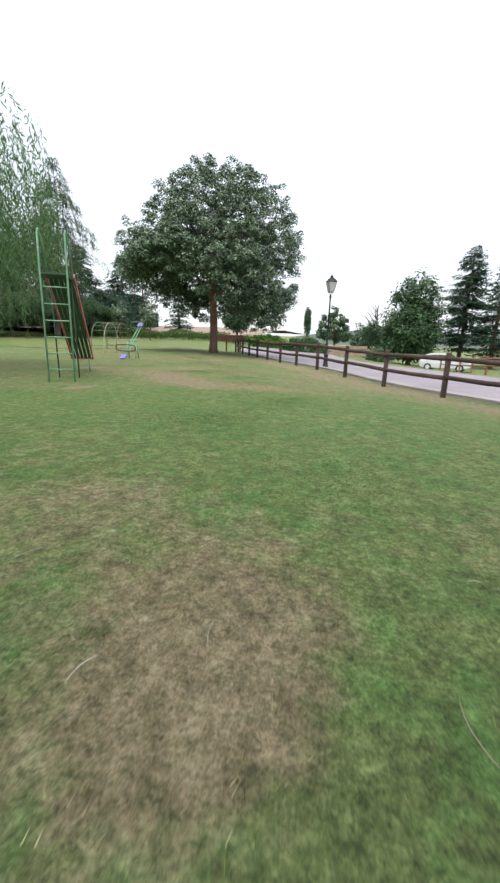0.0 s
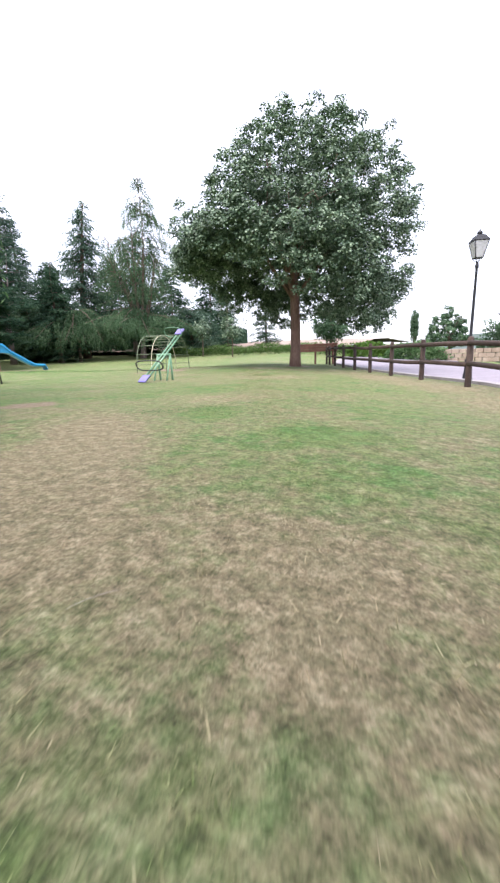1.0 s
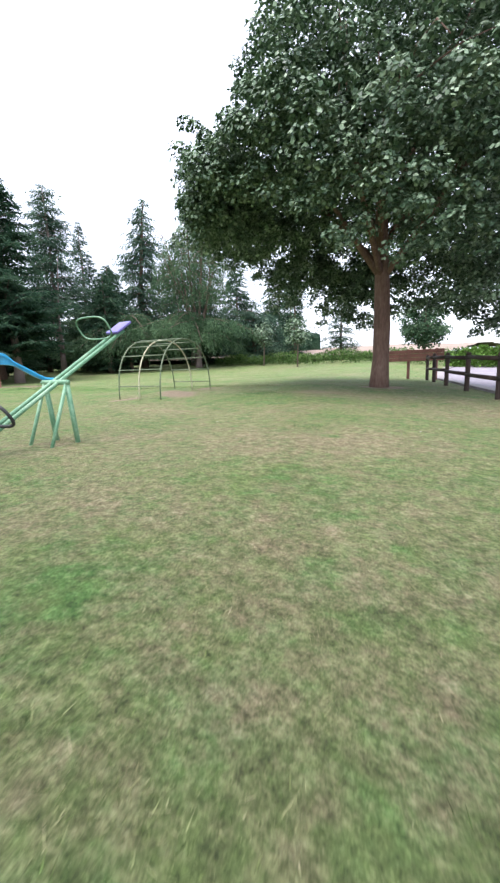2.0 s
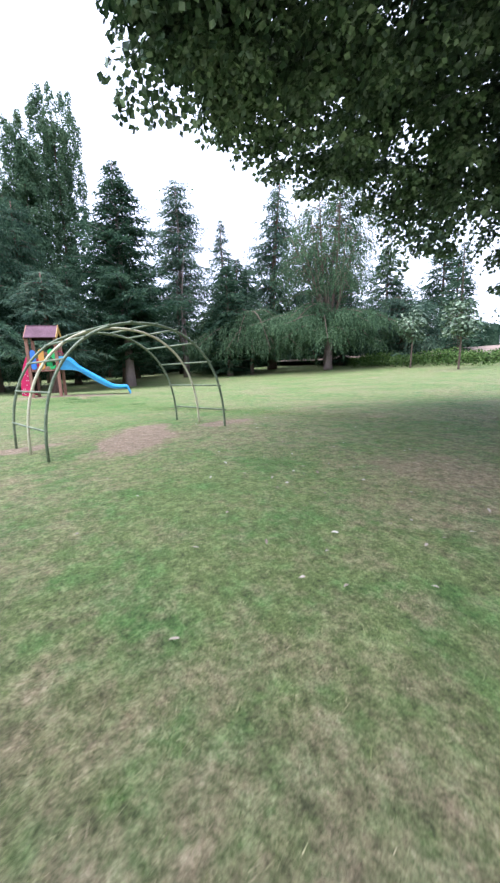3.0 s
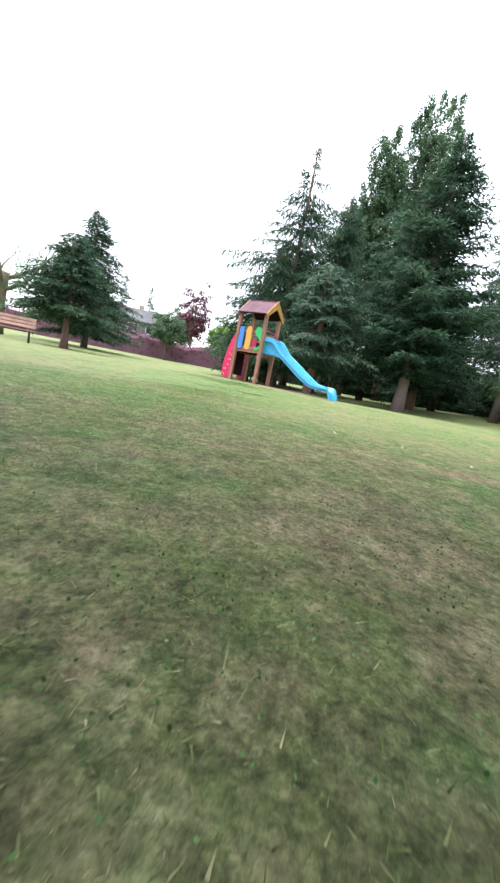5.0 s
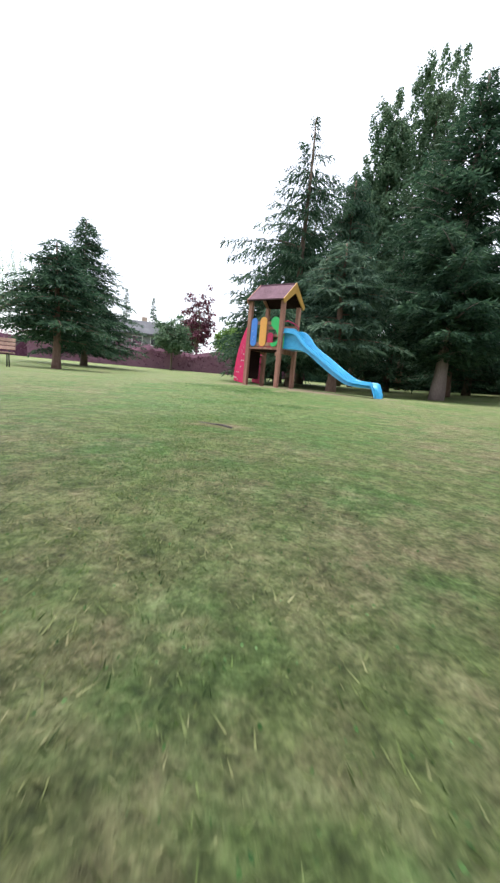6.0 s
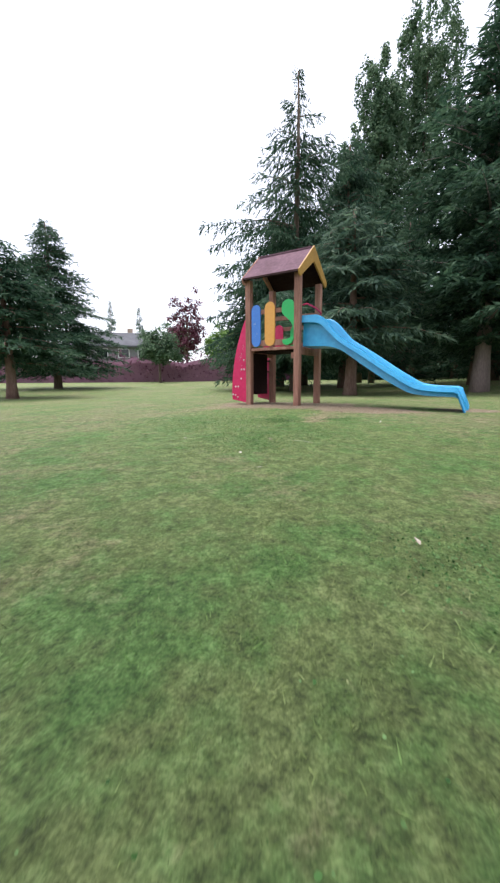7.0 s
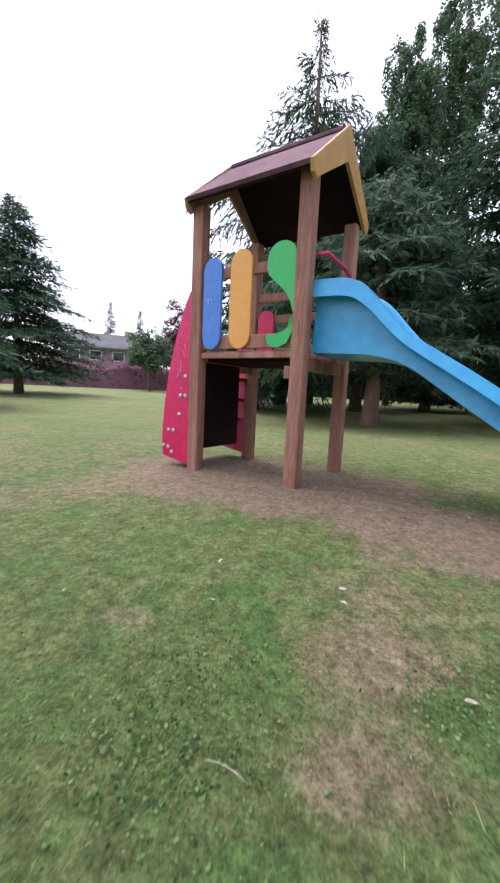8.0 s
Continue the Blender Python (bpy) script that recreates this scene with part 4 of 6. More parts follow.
def hedge(name, path, label, height, depth, mat, seed=1, leaf=0.2, dense=60, low=0.0, core=True):
    """A long hedge along a path of (x, y): leaves over a twiggy inner body that follows the ground."""
    rng = np.random.default_rng(seed)
    t = thing(name, (0, 0, 0), label, "hedge", kind="stuff")
    bm = bmesh.new()
    allv = []
    for (ax, ay), (bx, by) in zip(path, path[1:]):
        ln = math.hypot(bx - ax, by - ay)
        n = int(ln * dense * (height + depth) * 0.5)
        s = rng.uniform(0, 1, n)
        nx, ny = -(by - ay) / ln, (bx - ax) / ln
        h = low + (height - low) * (rng.uniform(0, 1, n) ** 0.7) * (0.86 + 0.14 * np.sin(s * ln * 1.3 + seed) + 0.08 * np.sin(s * ln * 4.1))
        d = depth * 0.5 * np.sign(rng.normal(size=n)) * rng.uniform(0.55, 1.0, n)
        x, y = ax + (bx - ax) * s + nx * d, ay + (by - ay) * s + ny * d
        allv.append(np.stack([x, y, ground_z(x, y) + h], -1))
        if core:
            steps = max(2, int(ln / 1.5))
            prev = None
            for k in range(steps + 1):
                u = k / steps
                cx, cy = ax + (bx - ax) * u, ay + (by - ay) * u
                g = gz(cx, cy)
                hh = height * (0.74 + 0.1 * math.sin(k * 1.7 + seed))
                ring = [bm.verts.new((cx + nx * o * depth * 0.3, cy + ny * o * depth * 0.3, g + zz)) for o, zz in ((-1, low - 0.05), (1, low - 0.05), (1, hh * 0.8), (0.4, hh), (-0.4, hh), (-1, hh * 0.8))]
                if prev:
                    for i in range(6):
                        bm.faces.new((prev[i], prev[(i + 1) % 6], ring[(i + 1) % 6], ring[i]))
                prev = ring
    if core:
        part("inner_twigs", bm, mat, t)
    else:
        bm.free()
    P = np.concatenate(allv)
    along = unit(rng.normal(size=P.shape) + np.array([0, 0, 0.35]))
    sz = leaf * rng.uniform(0.6, 1.4, len(P))
    v, f = leaf_quads(P, along, side_of(along, rng), sz, sz * 0.6)
    array_part("foliage", v, f, mat, t)
    return t


# ---- play tower with slide ----
def play_tower():
    T = thing("play_tower", on_ground(-17.70, 20.70), "wooden play tower with mauve gabled roof, coloured panels and blue slide", "play tower", rz=math.degrees(math.atan2(0.954, 0.30)))
    # local x runs along the front from post to post, local y away to the back, z up from the lawn
    W, D, H, DECK = 0.93, 0.80, 2.06, 0.955
    for x, y, h in ((0, 0, H + 0.03), (W, 0, H + 0.06), (W, D, H), (0, D, H)):
        bm = box(bmesh.new(), (0.1, 0.1, h + 0.2), (x, y, h / 2 - 0.1), bevel=0.012)
        part("post", bm, M_WOOD, T)
    for i in range(6):
        bm = box(bmesh.new(), (W - 0.11, D / 6 - 0.008, 0.035), (W / 2, 0.0 + D / 6 * (i + 0.5), DECK), bevel=0.004)
        part("deck_board", bm, M_WOOD, T)
    # added near-black sheet puts the shade below the deck into colour
    part("deck_shade", box(bmesh.new(), (W - 0.12, D - 0.12, 0.03), (W / 2, D / 2, DECK - 0.045)), M_SHADE_BOARD, T, "near-black sheet that paints the shade on the underside")
    for y in (0.0, D):
        part("deck_beam", box(bmesh.new(), (W - 0.1, 0.04, 0.045), (W / 2, y, DECK - 0.015), bevel=0.006), M_WOOD, T)
        part("top_rail", box(bmesh.new(), (W - 0.1, 0.04, 0.075), (W / 2, y + (0.012 if y == 0 else 0), DECK + 0.60), bevel=0.006), M_WOOD, T)
        part("low_rail", box(bmesh.new(), (W - 0.1, 0.04, 0.10), (W / 2, y + (0.012 if y == 0 else 0), DECK + 0.085), bevel=0.006), M_WOOD, T)
    for x in (0.0, W):
        part("deck_beam", box(bmesh.new(), (0.04, D - 0.1, 0.1), (x, D / 2, DECK - 0.07), bevel=0.006), M_WOOD, T)
    part("bracket", box(bmesh.new(), (0.05, 0.06, 0.09), (W - 0.075, -0.005, DECK - 0.14), bevel=0.006), M_WOOD, T)
    # front panels: blue and orange boards with round ends, a green rounded board with a cut-out
    zb = DECK + 0.03
    GREEN = 0.925
    part("blue_board", slab(bmesh.new(), stadium(0.175, 0.69), 0.022, (1, 0, 0), (0, 0, 1), (0.155, -0.022, zb), 0.004), M_BLUE_P, T, "scratched blue board with round ends")
    part("orange_board", slab(bmesh.new(), stadium(0.19, 0.715), 0.022, (1, 0, 0), (0, 0, 1), (0.425, -0.022, zb), 0.004), M_ORANGE, T, "orange board with round ends")
    gx = 0.765
    top = [(0.115 * math.cos(a), 0.66 + 0.115 * math.sin(a)) for a in (math.pi * i / 12 for i in range(13))]
    out = top + [(-0.115, 0.60), (-0.105, 0.55), (-0.06, 0.50), (0.0, 0.45), (0.05, 0.395), (0.085, 0.34), (0.10, 0.26), (0.115, 0.26)]
    part("green_board", slab(bmesh.new(), [(a, b * GREEN) for a, b in out], 0.022, (1, 0, 0), (0, 0, 1), (gx, -0.022, zb), 0.004), M_GREEN_P, T, "green leaf-shaped board")
    low = [(0.115, 0.16), (0.105, 0.10), (0.07, 0.03), (0.0, 0.0), (-0.05, 0.005), (-0.09, 0.04), (-0.105, 0.09), (-0.09, 0.10), (-0.03, 0.105), (0.03, 0.115), (0.075, 0.145), (0.095, 0.17)]
    part("green_hook", slab(bmesh.new(), [(a, b * GREEN) for a, b in low], 0.022, (1, 0, 0), (0, 0, 1), (gx, -0.022, zb), 0.003), M_GREEN_P, T, "green curved board end")
    # back wall: rails, red and green boards seen from inside
    part("red_board", slab(bmesh.new(), stadium(0.17, 0.45), 0.022, (1, 0, 0), (0, 0, 1), (0.16, D - 0.03, zb), 0.003), M_RED, T)
    part("green_back_board", slab(bmesh.new(), stadium(0.2, 0.42), 0.022, (1, 0, 0), (0, 0, 1), (0.5, D - 0.03, zb), 0.003), M_GREEN_P, T)
    part("mid_rail", box(bmesh.new(), (W - 0.1, 0.035, 0.07), (W / 2, D, DECK + 0.40), bevel=0.006), M_WOOD, T)
    # roof: two panels, near-black sheets as painted shade below, ridge cap and gable boards
    ridge_y, ridge_z, eave_z = D / 2, 2.52, 2.08
    x0, x1 = -0.03, W + 0.06
    for s, ye in ((-1, -0.13), (1, D + 0.13)):
        slope = Vector((0, ye - ridge_y, eave_z - ridge_z))
        bm = bmesh.new()
        nrm = Vector((1, 0, 0)).cross(slope).normalized()
        if nrm.z < 0:
            nrm = -nrm
        a, b = Vector((x0, ridge_y, ridge_z)), Vector((x1, ridge_y, ridge_z))
        lo = [bm.verts.new(p) for p in (a, b, b + slope, a + slope)]
        hi = [bm.verts.new(p + nrm * 0.03) for p in (a, b, b + slope, a + slope)]
        bm.faces.new(lo)
        bm.faces.new(hi[::-1])
        for i in range(4):
            bm.faces.new((lo[i], lo[(i + 1) % 4], hi[(i + 1) % 4], hi[i]))
        bmesh.ops.recalc_face_normals(bm, faces=bm.faces)
        part("roof_panel", bm, M_ROOF, T, "weathered mauve roof panel")
        # added sheet under the panel, its near-black colour standing in for shade
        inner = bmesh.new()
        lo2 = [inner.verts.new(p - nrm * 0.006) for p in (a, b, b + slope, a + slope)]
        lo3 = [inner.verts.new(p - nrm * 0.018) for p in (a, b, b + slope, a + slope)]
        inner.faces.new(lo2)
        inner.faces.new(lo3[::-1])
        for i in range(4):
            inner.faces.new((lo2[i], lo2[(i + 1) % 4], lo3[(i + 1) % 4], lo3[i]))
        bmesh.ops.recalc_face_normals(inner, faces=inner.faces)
        part("roof_shade", inner, M_SHADE_BOARD, T, "near-black sheet that paints the shade on the underside")
    part("ridge_cap", box(bmesh.new(), (x1 - x0 - 0.02, 0.07, 0.03), ((x0 + x1) / 2, ridge_y, ridge_z + 0.035), bevel=0.008), M_ROOF, T)
    for x, mat, lab in ((x1 + 0.014, M_YELLOW, "ochre zigzag gable board"), (x0 - 0.014, M_WOOD, "bare wooden gable board")):
        e0, e1 = -0.15 - ridge_y, D + 0.15 - ridge_y
        oz = [(0, 0.06), (e1, eave_z - ridge_z + 0.02), (e1 - 0.02, eave_z - ridge_z - 0.05), (e1 - 0.07, eave_z - ridge_z - 0.075), (e1 - 0.12, eave_z - ridge_z - 0.03), (0.0, -0.18),
              (e0 + 0.12, eave_z - ridge_z - 0.03), (e0 + 0.07, eave_z - ridge_z - 0.075), (e0 + 0.02, eave_z - ridge_z - 0.05), (e0, eave_z - ridge_z + 0.02)]
        part("gable_board", slab(bmesh.new(), oz, 0.026, (0, 1, 0), (0, 0, 1), (x, ridge_y, ridge_z), 0.004), mat, T, lab)
    # curved red stair cheeks on the far end from the slide, with bolt heads and treads
    cheek = [(0.0, 0.0), (-0.30, 0.05)] + [(-0.31 + 0.29 * ((i / 14) ** 2.2), 0.05 + 1.36 * (i / 14)) for i in range(1, 15)] + [(0.0, 1.43)]
    for y in (-0.03, D + 0.03):
        part("stair_cheek", slab(bmesh.new(), cheek, 0.03, (1, 0, 0), (0, 0, 1), (-0.045, y, 0.03), 0.005), M_RED, T, "curved red plastic side panel")
    for bx, bz in ((-0.30, 0.17), (-0.245, 0.16), (-0.2, 0.12), (-0.24, 0.31), (-0.185, 0.31), (-0.12, 0.45), (-0.11, 0.61), (-0.055, 0.61), (-0.06, 0.77)):
        bm = bmesh.new()
        bmesh.ops.create_uvsphere(bm, u_segments=8, v_segments=5, radius=0.0165)
        bmesh.ops.scale(bm, vec=(1, 0.7, 1), verts=bm.verts)
        bmesh.ops.translate(bm, vec=(bx - 0.03, -0.05, bz), verts=bm.verts)
        part("bolt_cap", bm, M_FROST, T, smooth=True)
    # pale scratches on the cheek and the blue board
    srng = random.Random(5)
    for cx, cz, n_s, y in ((-0.17, 0.80, 4, -0.0465), (-0.15, 0.62, 3, -0.0465), (-0.13, 0.95, 3, -0.0465), (0.15, zb + 0.34, 3, -0.0345), (0.17, zb + 0.2, 2, -0.0345)):
        for _ in range(n_s):
            a0, r0, sx, sz = srng.uniform(0, 6.3), srng.uniform(0.012, 0.035), cx + srng.uniform(-0.02, 0.02), cz + srng.uniform(-0.05, 0.05)
            pts = [(sx + r0 * 0.5 * math.cos(a0 + 0.45 * j), y, sz + r0 * math.sin(a0 + 0.45 * j) + 0.003 * j) for j in range(srng.randint(4, 9))]
            part("scratch", tube(bmesh.new(), pts, 0.0017, 5), M_FROST, T, "pale scratch")
    for i in range(4):
        z = 0.18 + 0.2 * i
        part("tread", box(bmesh.new(), (0.17, D, 0.03), (-0.27 + 0.055 * i, D / 2, z), bevel=0.006), M_DARKWOOD, T)
    # dark board, lengthened to stand in for shade over the far red cheek
    part("back_board", box(bmesh.new(), (0.025, D * 0.62, 0.72), (0.02, D * 0.38, 0.53), bevel=0.004), M_SHADE_BOARD, T, "dark board closing the stair side")
    # grab rail over the slide mouth
    tube_pts = [(W + 0.06, 0.05, 1.60), (W + 0.10, 0.12, 1.625), (W + 0.12, D / 2, 1.60), (W + 0.10, D - 0.12, 1.56), (W + 0.06, D - 0.05, 1.52)]
    part("grab_rail", tube(bmesh.new(), tube_pts, 0.014, 8), M_RED, T, "thin red grab rail", smooth=True)
    # slide: a trough with rolled edges, level at the top, straight run, run-out and dropped lip
    n = 48
    SX = np.linspace(W, W + 2.5, 120)
    soft = np.hanning(15) / np.hanning(15).sum()
    SMOOTH_RIM = np.convolve(np.pad(np.interp(SX, [0.93, 1.24, 1.32, 1.58, 2.0, 2.35, 2.72, 2.95, 3.40], [1.455, 1.445, 1.395, 1.09, 0.83, 0.59, 0.36, 0.325, 0.31]), 7, mode="edge"), soft, "valid")
    SMOOTH_BED = np.convolve(np.pad(np.interp(SX, [0.93, 1.40, 1.60, 2.0, 2.30, 2.64, 2.90, 3.40], [0.985, 0.965, 0.91, 0.63, 0.43, 0.24, 0.205, 0.195]), 7, mode="edge"), soft, "valid")
    bm = bmesh.new()
    prev, rows_of = None, []
    for i in range(n + 1):
        s = i / n
        x = W + 0.04 + s * 2.40
        rim, zc = float(np.interp(x, SX, SMOOTH_RIM)), float(np.interp(x, SX, SMOOTH_BED))
        wall = rim - zc
        if s > 0.955:
            zc -= (s - 0.955) / 0.045 * 0.26
        hw = 0.26
        band = 0.075 + 0.055 * (wall - 0.12) / 0.36
        prof = [(-hw - 0.105, zc + wall - band), (-hw - 0.085, zc + wall - 0.012), (-hw - 0.01, zc + wall), (-hw + 0.01, zc + wall - 0.03), (-hw + 0.03, zc + 0.05), (-hw + 0.09, zc), (hw - 0.09, zc), (hw - 0.03, zc + 0.05), (hw - 0.01, zc + wall - 0.03), (hw + 0.01, zc + wall), (hw + 0.085, zc + wall - 0.012), (hw + 0.105, zc + wall - band)]
        under = [(hw + 0.012, zc + wall - band + 0.012), (hw + 0.03, zc - 0.02), (hw - 0.06, zc - 0.03), (-hw + 0.06, zc - 0.03), (-hw - 0.03, zc - 0.02), (-hw - 0.012, zc + wall - band + 0.012)]
        ring = [bm.verts.new((x, D / 2 + a, b)) for a, b in prof + under]
        if prev:
            for j in range(len(ring)):
                f = bm.faces.new((prev[j], prev[(j + 1) % len(ring)], ring[(j + 1) % len(ring)], ring[j]))
                f.smooth = True
        else:
            bm.faces.new(ring)
        rows_of.append(ring)
        prev = ring
    bm.faces.new(prev[::-1])
    for a, b in zip(rows_of, rows_of[1:]):
        for j in (0, 1, 10, 11, 12, 13, 16, 17):
            bm.edges.get((a[j], b[j])).smooth = False
    bmesh.ops.recalc_face_normals(bm, faces=bm.faces)
    part("slide", bm, M_SLIDE, T, "sky-blue moulded plastic slide")
    return T


# ---- climbing arch ----
def climbing_arch():
    ax, ay, bx, by = -6.31, 20.05, -6.79, 22.26
    span = math.hypot(bx - ax, by - ay)
    T = thing("climbing_arch", on_ground(ax, ay), "arched tubular climbing frame, worn green and cream paint", "climbing frame", rz=math.degrees(math.atan2(by - ay, bx - ax)))
    H = 1.36

    def at(u):
        a = math.pi * (1 - u)
        c, s = math.cos(a), math.sin(a)
        return span / 2 + span / 2 * math.copysign(abs(c) ** 0.9, c), H * s ** 0.8
    us = [i / 36 for i in range(37)]
    for off, mat, lab in ((-0.58, M_ARCH, "green tubular arch"), (0.0, M_CREAM, "cream tubular arch"), (0.58, M_ARCH, "green tubular arch")):
        pts = [(at(u)[0], off, at(u)[1] - (0.08 if u in (0.0, 1.0) else 0)) for u in us]
        part("arch_tube", tube(bmesh.new(), pts, 0.0155, 8), mat, T, lab, smooth=True)
    for u in (0.045, 0.13, 0.225, 0.315, 0.40, 0.47, 0.54, 0.61, 0.70, 0.79, 0.88, 0.955):
        x, z = at(u)
        part("rung", tube(bmesh.new(), [(x, -0.62, z + 0.012), (x, 0.62, z + 0.012)], 0.0115, 7), M_ARCH, T, smooth=True)
    return T


# ---- old slide with ladder ----
def old_slide():
    fx, fy = -0.34, 8.76
    ex, ey = -1.38, 10.92
    run = math.hypot(ex - fx, ey - fy)
    T = thing("ladder_slide", on_ground(fx, fy), "old metal slide with green ladder, dark boards and red side rails", "slide", rz=math.degrees(math.atan2(ey - fy, ex - fx)))
    hw, ph = 0.195, 1.66
    for y in (-hw, hw):
        pts = [(0, y, -0.1), (0.10, y, ph), (0.13, y, ph + 0.35), (0.17, y, ph + 0.60), (0.24, y, ph + 0.66), (0.48, y, ph + 0.52), (0.64, y, ph + 0.05)]
        part("ladder_rail", tube(bmesh.new(), pts, 0.015, 8), M_GREENMETAL, T, "worn pale-green tubular rail", smooth=True)
    for i in range(6):
        z = 0.19 + 0.255 * i
        part("rung", tube(bmesh.new(), [(0.12 * z / ph, -hw, z), (0.12 * z / ph, hw, z)], 0.011, 7), M_GREENMETAL, T, smooth=True)
    part("platform", box(bmesh.new(), (0.56, 2 * hw, 0.03), (0.38, 0, ph), bevel=0.006), M_DARKGREEN, T)
    for y in (-hw + 0.03, hw - 0.03):
        part("strut", tube(bmesh.new(), [(0.70, y, -0.1), (0.62, y, ph)], 0.012, 7), M_DARKGREEN, T, smooth=True)
    x0, z0, x1, z1 = 0.64, ph, run, 0.26
    d = Vector((x1 - x0, 0, z1 - z0))
    rot = Vector((1, 0, 0)).rotation_difference(d).to_matrix()
    mid = Vector(((x0 + x1) / 2, 0, (z0 + z1) / 2))
    for k in range(5):
        y = -hw + 0.04 + (2 * hw - 0.08) * k / 4
        part("slide_slat", box(bmesh.new(), (d.length, 0.062, 0.022), (mid.x, y, mid.z), rot, bevel=0.004), M_DARKGREEN, T)
    for y in (-hw - 0.02, hw + 0.02):
        part("side_rail", box(bmesh.new(), (d.length + 0.05, 0.026, 0.085), (mid.x, y, mid.z + 0.04), rot, bevel=0.008), M_REDPAINT, T, "faded red side rail")
    part("end_lip", box(bmesh.new(), (0.09, 2 * hw + 0.07, 0.05), (x1 + 0.02, 0, z1 + 0.0), bevel=0.012), M_REDPAINT, T)
    for y in (-hw + 0.05, hw - 0.05):
        part("foot", tube(bmesh.new(), [(x1 - 0.08, y, -0.1), (x1 - 0.08, y, z1)], 0.018, 7), M_GREENMETAL, T, smooth=True)
    return T


# ---- seesaw ----
def seesaw():
    T = thing("seesaw", on_ground(-2.98, 16.4), "green metal seesaw with lilac seats and looped handles", "seesaw", rz=97)
    tilt = radians(31)
    L = 1.08
    cz = 0.62

    def on(s, up=0.0, y=0.0):
        return (s * math.cos(tilt) - up * math.sin(tilt), y, cz + s * math.sin(tilt) + up * math.cos(tilt))
    for y in (-0.05, 0.05):
        part("beam", tube(bmesh.new(), [on(-L, 0, y), on(L, 0, y)], 0.021, 8), M_GREENMETAL, T, smooth=True)
    for y in (-0.17, 0.17):
        part("stand_post", tube(bmesh.new(), [(0.06, y, -0.1), (0.0, y, cz + 0.02)], 0.026, 8), M_GREENMETAL, T, smooth=True)
        part("stand_brace", tube(bmesh.new(), [(-0.28, y, -0.1), (0.0, y, cz)], 0.018, 8), M_GREENMETAL, T, smooth=True)
    part("pivot", tube(bmesh.new(), [(0, -0.2, cz), (0, 0.2, cz)], 0.026, 8), M_GREENMETAL, T, smooth=True)
    rot = Matrix.Rotation(-tilt, 3, "Y")
    for s in (-L, L):
        part("seat", box(bmesh.new(), (0.27, 0.19, 0.03), on(s, 0.04), rot, bevel=0.012), M_LILAC, T, "lilac plastic seat")
        h = s * 0.68
        loop = []
        for i in range(25):
            a = 2 * math.pi * i / 24
            c, q = math.cos(a), math.sin(a)
            loop.append(on(h + 0.02, (0.15 if s < 0 else 0.20) + 0.13 * math.copysign(abs(q) ** 0.6, q), (0.34 if s < 0 else 0.24) * math.copysign(abs(c) ** 0.6, c)))
        part("handle_loop", tube(bmesh.new(), loop, 0.015 if s < 0 else 0.009, 7, False), M_RUBBER if s < 0 else M_GREENMETAL, T, "rounded loop handle", smooth=True)
    return T


# ---- fence, lamp, road side ----
def log_fence():
    T = thing("log_fence", (0, 0, 0), "low dark-stained log fence with two rails along the road", "fence")
    ys = [6.35, 8.2, 10.0, 11.76, 13.5, 15.18, 16.84, 18.49, 20.13, 21.77, 23.41, 25.05, 26.7, 28.35, 30.0]
    pts = [(fence_x(y), y) for y in ys]
    rng = np.random.default_rng(5)
    for x, y in pts:
        z = gz(x, y)
        dx, dy = rng.normal(size=2) * 0.012
        part("post", tube(bmesh.new(), [(x, y, z - 0.3), (x, y, z), (x + dx, y + dy, z + 0.90), (x + dx, y + dy, z + 0.925)], [0.058, 0.058, 0.055, 0.04], 9), M_DARKWOOD, T, smooth=True)
    for (xa, ya), (xb, yb) in zip(pts, pts[1:]):
        for h, r in ((0.80, 0.05), (0.42, 0.048)):
            ja, jb = rng.normal(size=2) * 0.012
            za, zb = gz(xa, ya) + h + ja, gz(xb, yb) + h + jb
            part("rail", tube(bmesh.new(), [(xa - 0.03, ya, za), ((xa + xb) / 2 - 0.03, (ya + yb) / 2, (za + zb) / 2 + rng.normal() * 0.01), (xb - 0.03, yb, zb)], [r, r * 0.97, r * 0.95], 9), M_DARKWOOD, T, smooth=True)
    return T


